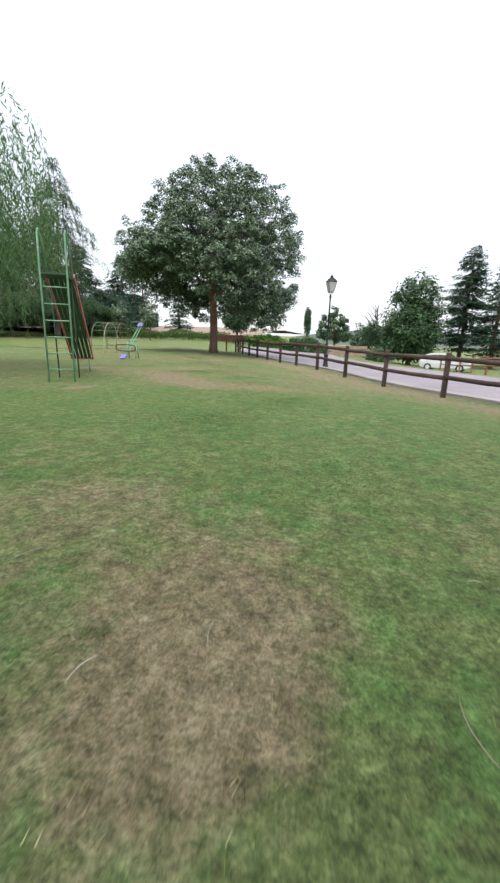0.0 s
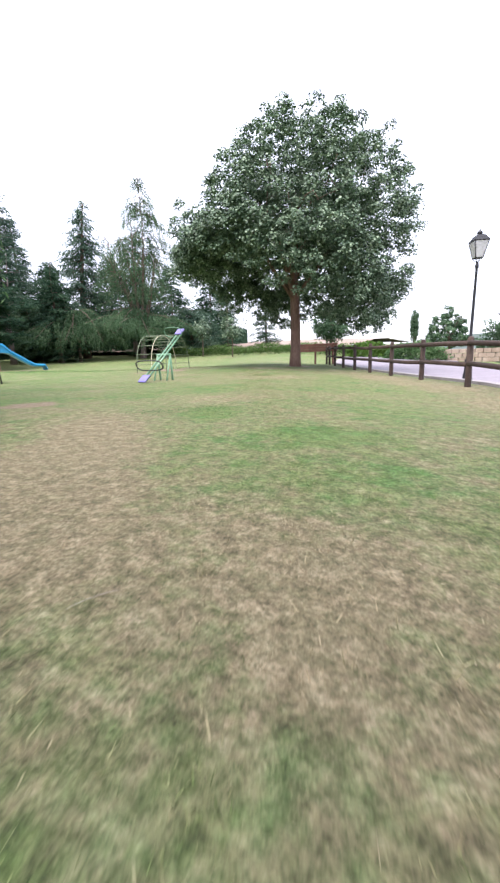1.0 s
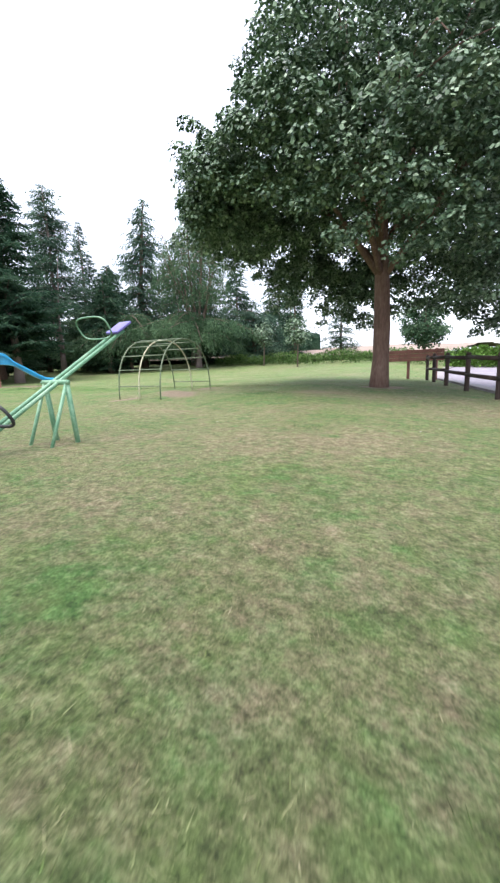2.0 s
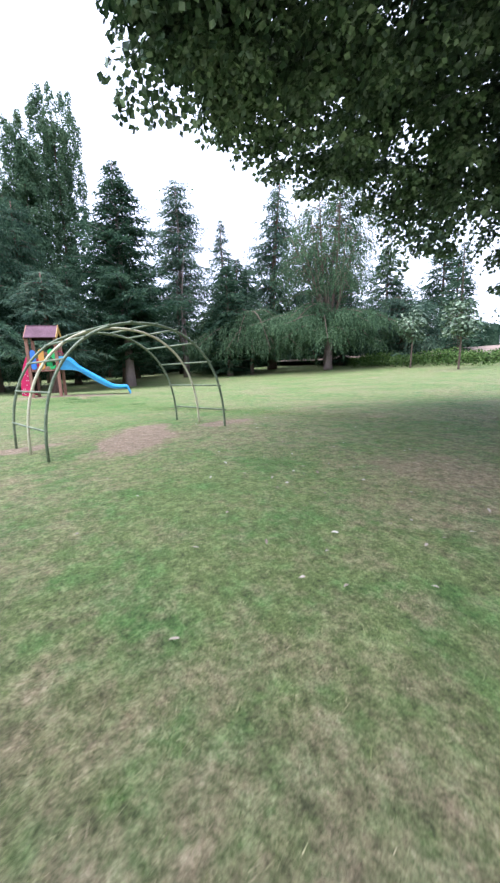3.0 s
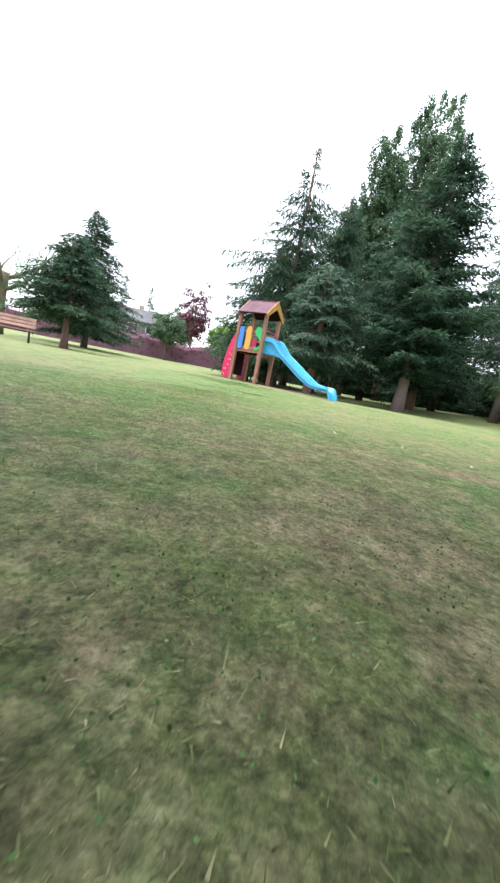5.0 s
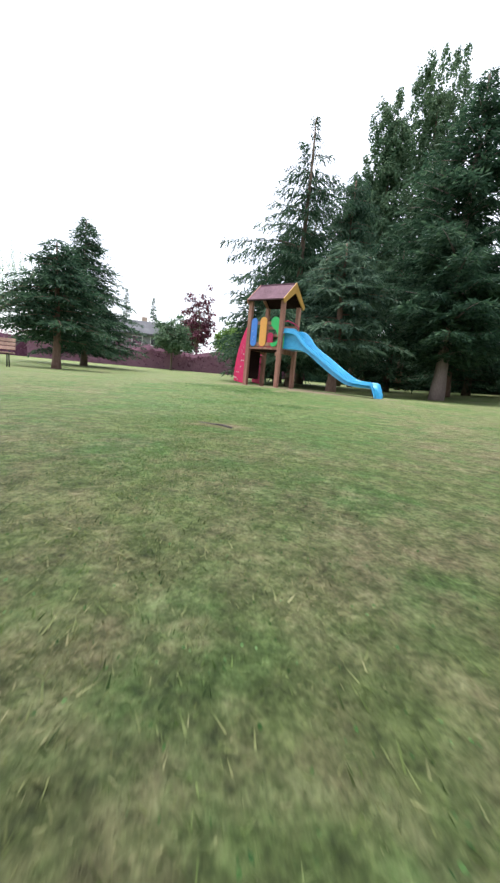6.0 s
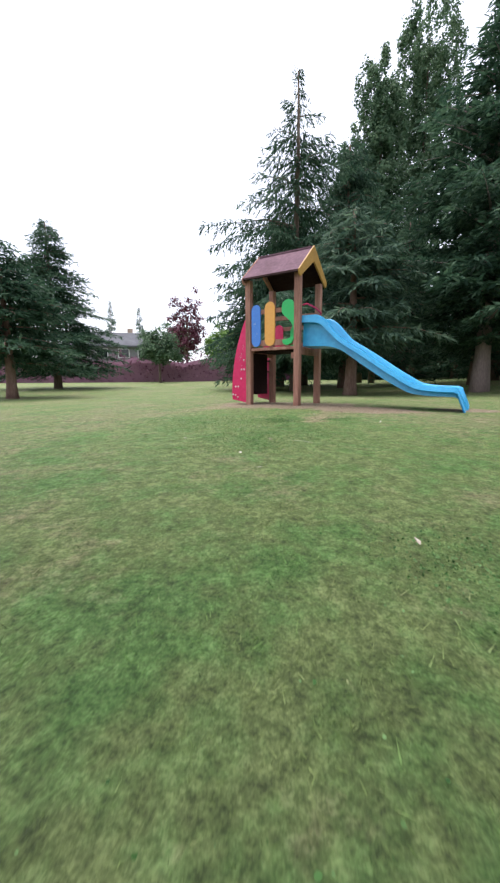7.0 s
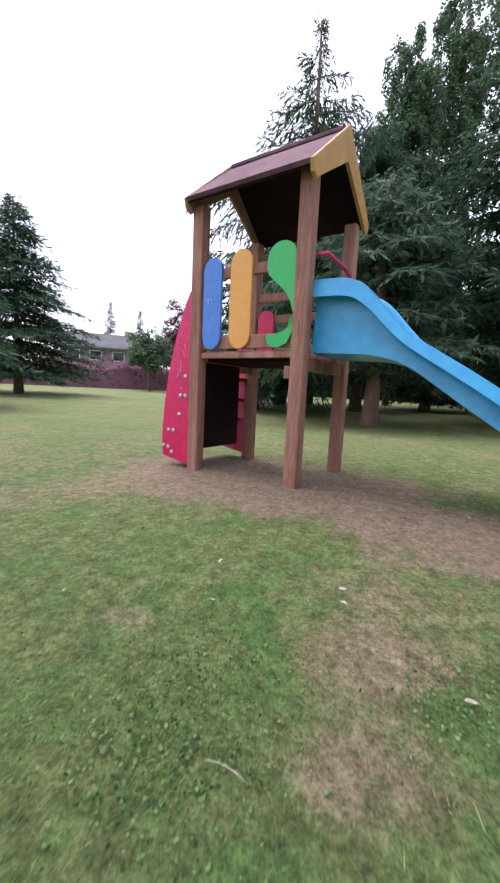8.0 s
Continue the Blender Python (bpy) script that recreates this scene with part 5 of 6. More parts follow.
def street_lamp():
    T = thing("street_lamp", on_ground(3.93, 20.9), "black cast-iron street lamp with a four-sided frosted lantern", "street lamp", rz=20)
    bm = bmesh.new()
    prof = [(0.0, 0.15), (0.03, 0.15), (0.05, 0.125), (0.16, 0.115), (0.2, 0.10), (0.48, 0.085), (0.52, 0.1), (0.56, 0.1), (0.6, 0.07), (0.95, 0.05), (1.0, 0.062), (1.04, 0.05), (1.1, 0.042), (2.9, 0.032), (2.95, 0.048), (3.0, 0.05), (3.04, 0.034), (3.08, 0.034)]
    tube(bm, [(0, 0, h) for h, _ in prof], [r for _, r in prof], 14)
    part("column", bm, M_IRON, T, smooth=True)
    bm = bmesh.new()
    for a in range(4):
        an = math.pi / 4 + a * math.pi / 2
        tube(bm, [(0, 0, 3.07), (0.06 * math.cos(an), 0.06 * math.sin(an), 3.10), (0.13 * math.cos(an), 0.13 * math.sin(an), 3.17)], 0.009, 6)
    part("cradle", bm, M_IRON, T)
    lo, hi, z0, z1 = 0.105, 0.2, 3.17, 3.58

    def corner(r, a):
        return (r * math.cos(a), r * math.sin(a))
    for a in range(4):
        a0, a1 = math.pi / 4 + a * math.pi / 2, math.pi / 4 + (a + 1) * math.pi / 2
        p = [(*corner(lo * 1.25, a0), z0), (*corner(lo * 1.25, a1), z0), (*corner(hi * 1.25, a1), z1), (*corner(hi * 1.25, a0), z1)]
        bm = bmesh.new()
        vs = [bm.verts.new(q) for q in p]
        inner = [bm.verts.new((q[0] * 0.97, q[1] * 0.97, q[2])) for q in p]
        bm.faces.new(vs)
        bm.faces.new(inner[::-1])
        for i in range(4):
            bm.faces.new((vs[i], inner[i], inner[(i + 1) % 4], vs[(i + 1) % 4]))
        part("pane", bm, M_FROST, T, "milky lantern pane")
        part("lantern_bar", tube(bmesh.new(), [p[0], p[3]], 0.012, 6), M_IRON, T)
        part("lantern_bar", tube(bmesh.new(), [p[3], p[2]], 0.014, 6), M_IRON, T)
        part("lantern_bar", tube(bmesh.new(), [p[0], p[1]], 0.012, 6), M_IRON, T)
    bm = bmesh.new()
    base = [bm.verts.new((*corner(hi * 1.36, math.pi / 4 + a * math.pi / 2), z1 + 0.005)) for a in range(4)]
    mid = [bm.verts.new((*corner(0.15, math.pi / 4 + a * math.pi / 2), z1 + 0.13)) for a in range(4)]
    neck = [bm.verts.new((*corner(0.06, math.pi / 4 + a * math.pi / 2), z1 + 0.17)) for a in range(4)]
    bm.faces.new(base[::-1])
    for lo_r, hi_r in ((base, mid), (mid, neck)):
        for a in range(4):
            bm.faces.new((lo_r[a], lo_r[(a + 1) % 4], hi_r[(a + 1) % 4], hi_r[a]))
    bm.faces.new(neck)
    part("lantern_roof", bm, M_IRON, T)
    part("finial", tube(bmesh.new(), [(0, 0, z1 + 0.16), (0, 0, z1 + 0.2), (0, 0, z1 + 0.235), (0, 0, z1 + 0.26), (0, 0, z1 + 0.31)], [0.05, 0.075, 0.05, 0.02, 0.006], 10), M_IRON, T, smooth=True)
    return T


def park_bench(name, x, y, rz, label):
    T = thing(name, on_ground(x, y), label, "bench", "park benches", rz=rz)
    for i in range(4):
        part("seat_slat", box(bmesh.new(), (1.5, 0.09, 0.035), (0, -0.06 + 0.11 * i, 0.45), bevel=0.006), M_BENCH, T)
    tiltm = Matrix.Rotation(radians(-14), 3, "X")
    for i in range(3):
        part("back_slat", box(bmesh.new(), (1.5, 0.03, 0.105), (0, 0.36 + 0.035 * i, 0.60 + 0.125 * i), tiltm, bevel=0.006), M_BENCH, T)
    for sx in (-0.58, 0.58):
        part("leg", tube(bmesh.new(), [(sx, -0.08, -0.05), (sx, -0.05, 0.43), (sx, 0.3, 0.43), (sx, 0.36, 0.5), (sx, 0.47, 0.93)], 0.02, 7), M_IRON, T, smooth=True)
        part("leg", tube(bmesh.new(), [(sx, 0.36, -0.05), (sx, 0.3, 0.43)], 0.02, 7), M_IRON, T, smooth=True)
    return T


def notice_board():
    T = thing("notice_board", on_ground(-3.1, 31.0), "red-brown plank board on short posts behind the tree", "board", rz=-12)
    for i in range(3):
        part("plank", box(bmesh.new(), (2.6, 0.035, 0.14), (0, 0, 0.78 + 0.15 * i), bevel=0.005), M_REDWOOD, T)
    for x in (-1.15, -0.1, 1.0):
        part("post", box(bmesh.new(), (0.09, 0.09, 1.4), (x, 0.065, 0.48), bevel=0.008), M_REDWOOD, T)
    return T


def parked_car():
    T = thing("parked_car", on_ground(12.75, 34.6), "white hatchback car parked beyond the road", "car", rz=-24, scale=0.86)
    # local x forward, side outline then tapered inwards to the roof
    out = [(-1.95, 0.42), (-1.98, 0.75), (-1.9, 0.95), (-1.62, 1.28), (-1.2, 1.44), (-0.4, 1.47), (0.25, 1.40), (0.95, 0.98), (1.7, 0.84), (1.98, 0.66), (2.02, 0.4), (1.75, 0.26), (-1.75, 0.26)]
    bm = bmesh.new()
    rows_v = []
    for k, w in enumerate((-0.84, -0.78, 0.78, 0.84)):
        inset = abs(w) < 0.8
        rows_v.append([bm.verts.new((x, (w if z < 0.98 else w * (0.98 - 0.42 * (z - 0.98))), z + (0.02 if inset and z > 0.9 else 0))) for x, z in out])
    bm.faces.new(rows_v[0])
    bm.faces.new(rows_v[-1][::-1])
    for a, b in zip(rows_v, rows_v[1:]):
        for i in range(len(out)):
            bm.faces.new((a[i], b[i], b[(i + 1) % len(out)], a[(i + 1) % len(out)]))
    bmesh.ops.recalc_face_normals(bm, faces=bm.faces)
    bmesh.ops.bevel(bm, geom=bm.edges[:], offset=0.03, segments=2, affect="EDGES")
    part("body", bm, M_CARPAINT, T, smooth=False)
    for s in (-1, 1):
        for pts in ([(-1.5, 1.0), (-1.38, 1.30), (-0.62, 1.385), (-0.62, 1.0)], [(-0.55, 1.0), (-0.55, 1.385), (0.2, 1.33), (0.75, 1.0)]):
            bm = bmesh.new()
            vs = [bm.verts.new((x, s * (0.86 - 0.30 * (z - 0.98)), z)) for x, z in pts]
            bk = [bm.verts.new((x, s * (0.80 - 0.30 * (z - 0.98)), z)) for x, z in pts]
            bm.faces.new(vs)
            bm.faces.new(bk[::-1])
            for i in range(4):
                bm.faces.new((vs[i], bk[i], bk[(i + 1) % 4], vs[(i + 1) % 4]))
            part("side_window", bm, M_GLASS, T)
    for x, z, dx, dz in ((0.62, 1.2, 0.62, 0.4), (-1.78, 1.12, 0.25, 0.3)):
        ang = math.atan2(dz, dx) if x > 0 else -math.atan2(dz, dx)
        part("windscreen", box(bmesh.new(), (math.hypot(dx, dz), 1.28, 0.05), (x, 0, z), Matrix.Rotation(ang, 3, "Y"), bevel=0.01), M_GLASS, T)
    for x in (-1.25, 1.25):
        for s in (-1, 1):
            wheel = part("wheel", tube(bmesh.new(), [(x, s * 0.66, 0.31), (x, s * 0.70, 0.31), (x, s * 0.85, 0.31), (x, s * 0.87, 0.31)], [0.27, 0.31, 0.31, 0.27], 18), M_RUBBER, T, smooth=False)
            part("hub_cap", tube(bmesh.new(), [(x, s * 0.86, 0.31), (x, s * 0.885, 0.31)], [0.19, 0.17], 12), M_CARPAINT, wheel)
    for s in (-0.62, 0.62):
        part("tail_light", box(bmesh.new(), (0.06, 0.28, 0.16), (-1.955, s, 0.86), bevel=0.02), M_REDPAINT, T)
        part("headlight", box(bmesh.new(), (0.08, 0.34, 0.14), (1.9, s, 0.68), bevel=0.03), M_FROST, T)
    return T


def plank_fence():
    T = thing("plank_fence", (0, 0, 0), "light brown wooden rail fence beyond the road", "fence")
    pts = [(11.9, 32.6), (11.9, 30.6), (11.9, 28.6), (11.9, 26.6), (11.9, 24.6), (11.95, 22.6), (12.0, 20.6), (12.0, 18.6)]
    for x, y in pts:
        part("post", box(bmesh.new(), (0.09, 0.09, 1.1), (x, y, gz(x, y) + 0.45), bevel=0.01), M_WOOD, T)
    for (xa, ya), (xb, yb) in zip(pts, pts[1:]):
        for h in (0.5, 0.86):
            part("rail", tube(bmesh.new(), [(xa, ya, gz(xa, ya) + h), (xb, yb, gz(xb, yb) + h)], 0.04, 7), M_WOOD, T, smooth=True)
    return T


def house():
    T = thing("house", on_ground(-61.5, -12.6), "grey two-storey house with white window frames and slate roof", "house", rz=124)
    W, D, H = 11.0, 8.0, 4.4
    part("wall", box(bmesh.new(), (W, D, H + 0.6), (0, 0, H / 2 - 0.3)), M_WALL, T)
    for s in (-1, 1):
        bm = bmesh.new()
        slope = Vector((0, s * (D / 2 + 0.6), -2.2))
        a, b = Vector((-W / 2 - 0.5, 0, H + 2.0)), Vector((W / 2 + 0.5, 0, H + 2.0))
        lo = [bm.verts.new(p) for p in (a, b, b + slope, a + slope)]
        hi = [bm.verts.new(p + Vector((0, 0, 0.22))) for p in (a, b, b + slope, a + slope)]
        bm.faces.new(lo)
        bm.faces.new(hi[::-1])
        for i in range(4):
            bm.faces.new((lo[i], lo[(i + 1) % 4], hi[(i + 1) % 4], hi[i]))
        bmesh.ops.recalc_face_normals(bm, faces=bm.faces)
        part("roof", bm, M_TILE, T)
    for s in (-1, 1):
        bm = bmesh.new()
        slab(bm, [(-D / 2, 0), (D / 2, 0), (0, 2.0)], 0.2, (0, 1, 0), (0, 0, 1), (s * (W / 2 - 0.1), 0, H))
        part("gable", bm, M_WALL, T)
    for z in (1.2, 3.4):
        for x in (-4.0, -1.4, 1.4, 4.0):
            for s in (-1, 1):
                win = part("window", box(bmesh.new(), (1.5, 0.12, 1.25), (x, s * (D / 2 + 0.02), z), bevel=0.02), M_FRAME, T)
                part("pane", box(bmesh.new(), (1.3, 0.06, 1.05), (x, s * (D / 2 + 0.07), z)), M_GLASS, win)
        for y in (-2.2, 2.0):
            for s in (-1, 1):
                win = part("window", box(bmesh.new(), (0.12, 1.4, 1.25), (s * (W / 2 + 0.02), y, z), bevel=0.02), M_FRAME, T)
                part("pane", box(bmesh.new(), (0.06, 1.2, 1.05), (s * (W / 2 + 0.07), y, z)), M_GLASS, win)
    part("chimney", box(bmesh.new(), (0.8, 0.8, 1.6), (2.5, 0.8, H + 2.1), bevel=0.03), M_STONE, T)
    return T


# ---- placing: setting ----
build_ground()
strip("pavement", 0.4, 0.75, -6, 46, 0.06, 0.16, M_KERB, "pale concrete kerb strip beside the fence", "kerb")
strip("road", 0.75, 7.2, -6, 46, 0.02, 0.06, M_ROAD, "lilac-grey asphalt road", "road")

# ---- placing: things ----
play_tower()
climbing_arch()
old_slide()
seesaw()
log_fence()
street_lamp()
park_bench("park_bench", -8.3, 15.6, 150, "pinkish wooden slat bench on iron legs")
park_bench("park_bench", -17.1, 12.6, 130, "pinkish wooden slat bench on iron legs near a spruce")
notice_board()
parked_car()
plank_fence()
house()

broadleaf_tree("linden_tree", on_ground(-2.42, 24.95), "large round-crowned broadleaf tree with dense dark green leaves", 9.45, 4.55, 2.8, 0.21, M_LEAF, M_BARK_RED, 2500, 74, 0.086, seed=4, wide_at=0.22, dome=2.3, lumpy=0.16, shell=0.36, puff=0.29, limbs=11, skirt=(2.55, 1.35, radians(17)), tufted=True)
conifer("fir_tree", on_ground(-27.6, 26.9), "tall dense dark green fir", 13.7, 5.6, 1.9, 0.28, M_FIR, M_BARK_PALE, 11, 0.16, 0.2, 0.9, 0.6, 9, 0.2, 0.27, 0.25, reach=(0.6, 1.12), plump=0.3)
conifer("pine_tree", on_ground(-33.3, 33.3), "tall open conifer with bare reddish trunk", 15.8, 4.4, 4.2, 0.24, M_BLUE, M_BARK_PALE, 12, 0.32, 0.22, 0.6, 0.5, 9, 0.24, 0.28, 0.6, 0.22, bare=(0.0, 0.12), stems=3, reach=(0.4, 1.2))
conifer("spruce_tree", on_ground(-45.1, 43.7), "slender dark spruce rising behind the others", 17.4, 4.6, 2.0, 0.3, M_FIR, M_BARK, 13, 0.3, 0.1, 0.9, 0.6, 6, 0.3, 0.4, 0.3)
conifer("cedar_tree", on_ground(-28.4, 45.0), "open old cedar with grey-green branches behind the weeping one", 14.0, 5.6, 3.0, 0.28, M_BLUE, M_BARK_PALE, 14, 0.42, 0.28, 0.72, 0.7, 6, 0.24, 0.25, 1.0, 0.25, lean=0.12, bare=(0.0, 0.30), stems=4, reach=(0.4, 1.2))
conifer("cedar_tree", on_ground(-33.5, 42.5), "cedar with a drooping leaning tip", 16.5, 6.0, 2.0, 0.4, M_BLUE, M_BARK_RED, 15, 0.34, 0.2, 0.8, 0.6, 6, 0.3, 0.4, 0.8, 0.1, lean=0.12)
conifer("cedar_tree", on_ground(-30.0, 19.5), "blue-grey cedar with long tiered branches and thin tip", 14.2, 8.0, 2.0, 0.24, M_FIR, M_BARK, 16, 0.42, 0.2, 1.25, 1.05, 8, 0.13, 0.26, 0.9, 0.0, reach=(0.3, 1.2))
conifer("cedar_tree", on_ground(-33.4, 21.6), "dark cedar with a blunt drooping top", 12.6, 3.4, 2.0, 0.24, M_FIR, M_BARK_RED, 116, 0.4, 0.15, 0.42, 0.5, 7, 0.16, 0.28, 1.2, 0.1, reach=(0.4, 1.15))
conifer("spruce_tree", on_ground(-33.5, 28.2), "dark spruce with red-brown trunk", 11.5, 4.0, 1.6, 0.3, M_FIR, M_BARK_RED, 17, 0.25, 0.1, 0.85, 0.5, 7, 0.26, 0.36, 0.3)
conifer("spruce_tree", on_ground(-35.3, 17.6), "dark spruce among the boundary trees", 10.5, 4.2, 1.2, 0.28, M_FIR, M_BARK, 18, 0.25, 0.12, 0.8, 0.5, 7, 0.26, 0.36, 0.3)
conifer("spruce_tree", on_ground(-37.5, 18.8), "dark spruce among the boundary trees", 12.5, 4.0, 1.2, 0.28, M_BLUE, M_BARK, 19, 0.25, 0.12, 0.8, 0.5, 7, 0.26, 0.36, 0.3)
conifer("spruce_tree", on_ground(-22.2, 10.5), "low broad dark spruce with a clear pale trunk", 5.4, 3.3, 1.3, 0.18, M_FIR, M_BARK_RED, 20, 0.2, 0.05, 0.65, 0.32, 8, 0.2, 0.28, 0.25)
conifer("spruce_tree", on_ground(-30.0, 5.5), "dark pointed spruce beside the hedge", 9.4, 4.9, 1.0, 0.2, M_FIR, M_BARK, 21, 0.2, 0.05, 0.85, 0.36, 8, 0.22, 0.3, 0.25)
poplar("poplar_tree", on_ground(-43.8, 26.3), "tall columnar poplar with grey-green leaves", 25.6, 2.6, 3.0, 22, M_POPLAR, M_BARK, "row of poplars")
poplar("poplar_tree", on_ground(-41.3, 23.3), "tall columnar poplar with grey-green leaves", 21.6, 1.9, 3.0, 23, M_POPLAR, M_BARK, "row of poplars")
poplar("poplar_tree", on_ground(-40.8, 21.5), "shorter columnar poplar behind the cedar", 16.4, 1.1, 3.0, 24, M_POPLAR, M_BARK, "row of poplars")
poplar("poplar_tree", on_ground(-41.6, 22.4), "shorter columnar poplar behind the cedar", 15.9, 1.0, 3.0, 25, M_POPLAR, M_BARK, "row of poplars")
willow("willow_tree", on_ground(-5.0, 9.5), "weeping willow with long hanging strands", 5.6, 3.45, 26, 0.7, 1900)
willow("willow_tree", on_ground(-23.5, 5.0), "weeping willow beyond the bench", 6.0, 3.6, 27, strands=620)
broadleaf_tree("young_tree", on_ground(-42.7, 5.2), "small round tree before the hedge", 4.9, 2.0, 1.7, 0.11, M_POPLAR, M_BARK, 130, 60, 0.2, seed=28, limbs=5)
broadleaf_tree("plum_tree", on_ground(-52, 3.6), "purple-leaved tree behind the hedge", 10.4, 2.4, 2.6, 0.14, M_PURPLE, M_BARK, 110, 45, 0.24, seed=29, limbs=6)
broadleaf_tree("garden_tree", on_ground(-52, 9.5), "fresh green tree behind the hedge", 6.4, 4.4, 1.2, 0.14, M_SPRING, M_BARK, 230, 60, 0.24, seed=30, limbs=5)
broadleaf_tree("garden_tree", on_ground(-60, -1.5), "pale round tree in a garden", 8.8, 2.8, 2.0, 0.14, M_POPLAR, M_BARK, 130, 50, 0.26, seed=31, limbs=5)
conifer("spruce_tree", on_ground(-74, -21.5), "small spruce far behind the house", 14.0, 2.8, 1.0, 0.14, M_BLUE, M_BARK, 32, 0.2, 0.05, 0.9, 0.45, 6, 0.26, 0.34, 0.25)
hedge("purple_hedge", [(-31, -15), (-38, -7.5), (-45, 3), (-50, 11), (-53, 17)], "tall purple-brown clipped hedge", 2.75, 1.2, M_PURPLE_HEDGE, 33, 0.2, 80)
hedge("dark_hedge", [(-53, 17), (-52, 30), (-48, 42), (-40, 54), (-30, 60), (-22, 62)], "dark evergreen hedge under the boundary trees", 4.2, 2.0, M_FIR, 34, 0.24, 55)
conifer("spruce_tree", on_ground(-26.0, 22.2), "green spruce with layered boughs and a red-brown trunk", 6.6, 3.6, 1.8, 0.22, M_BLUE, M_BARK_RED, 35, 0.3, 0.16, 0.6, 0.62, 9, 0.18, 0.3, 0.5)
weeping_conifer("weeping_cedar", on_ground(-24.3, 41.3), "weeping cedar, fanned stems above pale boughs arching to the lawn", M_LIGHT, M_BARK_PALE, 36, boughs=40, reach=(3.4, 7.8), start=(2.5, 4.6), tip=(1.2, 2.8), trunk_h=3.6, trunk_r=0.3, strands=100, stems=13, top_h=(10.0, 14.0), fan=4.6, leader=16.6)
weeping_conifer("weeping_cedar", on_ground(-28.6, 37.0), "low weeping evergreen with a domed curtain of pale branches", M_LIGHT, M_BARK, 136, boughs=38, reach=(2.4, 5.4), start=(3.2, 4.9), tip=(0.9, 2.2), trunk_h=4.4, trunk_r=0.16, strands=100)
conifer("juniper_tree", on_ground(-36.0, 37.5), "low domed evergreen with drooping branches", 6.0, 5.2, 0.3, 0.25, M_LIGHT, M_BARK, 37, 0.4, 0.35, 0.45, 0.42, 8, 0.28, 0.36, 0.7)
conifer("juniper_tree", on_ground(-22.0, 47.0), "low domed evergreen with drooping branches", 5.2, 5.0, 0.3, 0.25, M_BLUE, M_BARK, 38, 0.4, 0.35, 0.45, 0.42, 8, 0.28, 0.36, 0.7)
conifer("spruce_tree", on_ground(-38.5, 30.5), "dark spruce filling the row", 9.0, 4.0, 0.6, 0.25, M_FIR, M_BARK, 39, 0.25, 0.1, 0.75, 0.45, 7, 0.26, 0.36, 0.3)
conifer("spruce_tree", on_ground(-41.0, 36.0), "dark spruce filling the row", 10.0, 4.2, 0.6, 0.25, M_FIR, M_BARK, 70, 0.25, 0.1, 0.75, 0.45, 7, 0.26, 0.36, 0.3)
for x, y, h, r, sd in ((-29.5, 35.5, 8.5, 3.6, 71), (-36.5, 25.0, 9.5, 3.8, 72), (-33.0, 38.5, 10.0, 3.8, 73), (-30.5, 17.5, 6.5, 3.4, 74), (-28.5, 47.0, 9.0, 4.2, 76)):
    conifer("spruce_tree", on_ground(x, y), "dark spruce filling the boundary row", h, r, 0.7, 0.24, M_FIR, M_BARK, sd, 0.28, 0.12, 0.75, 0.5, 7, 0.3, 0.4, 0.35)
conifer("spruce_tree", on_ground(-76.5, -17.2), "small spruce far behind the house", 13.0, 2.7, 1.0, 0.14, M_BLUE, M_BARK, 77, 0.2, 0.05, 0.9, 0.45, 6, 0.26, 0.34, 0.25)
for x, y, h, sd in ((-51, 27, 12.0, 80), (-48, 35, 13.0, 81), (-43, 46, 12.0, 82), (-36, 50, 12.5, 83), (-30, 55, 11.5, 84), (-25, 57, 10.5, 85), (-53, 21, 10.5, 86), (-47, 30, 11.0, 87)):
    conifer("spruce_tree", on_ground(x, y), "dark spruce in the far boundary row", h, 4.8, 0.5, 0.24, M_FIR, M_BARK, sd, 0.28, 0.12, 0.7, 0.75, 7, 0.4, 0.55, 0.35)
for x, y, h, r, sd in ((-16.6, 45.8, 7.8, 1.7, 88), (-20.6, 52.0, 8.5, 2.4, 89), (-13.4, 48.5, 5.6, 2.2, 90)):
    conifer("spruce_tree", on_ground(x, y), "slender dark spruce at the field edge", h, r, 0.8, 0.14, M_FIR, M_BARK, sd, 0.25, 0.1, 0.85, 0.45, 7, 0.24, 0.3, 0.3)
# field, far trees and hills
def cereal_field():
    rng = np.random.default_rng(40)
    xs, ys = np.arange(-75, -4, 1.5), np.arange(47, 190, 3.0)
    gx, gy = np.meshgrid(xs, ys)
    gx = gx + rng.normal(size=gx.shape) * 0.2
    z = ground_z(gx, gy) + 0.55 + rng.normal(size=gx.shape) * 0.04 + 0.014 * (gy - 47)
    n, m = gx.shape
    idx = np.arange(n * m).reshape(n, m)
    faces = np.stack([idx[:-1, :-1], idx[:-1, 1:], idx[1:, 1:], idx[1:, :-1]], -1).reshape(-1, 4)
    ob = array_part("cereal_field", np.stack([gx, gy, z], -1).reshape(-1, 3), faces, M_FIELD, None, smooth=True)
    tagged(ob, "ripe pale cereal field beyond the park", "field", kind="stuff")


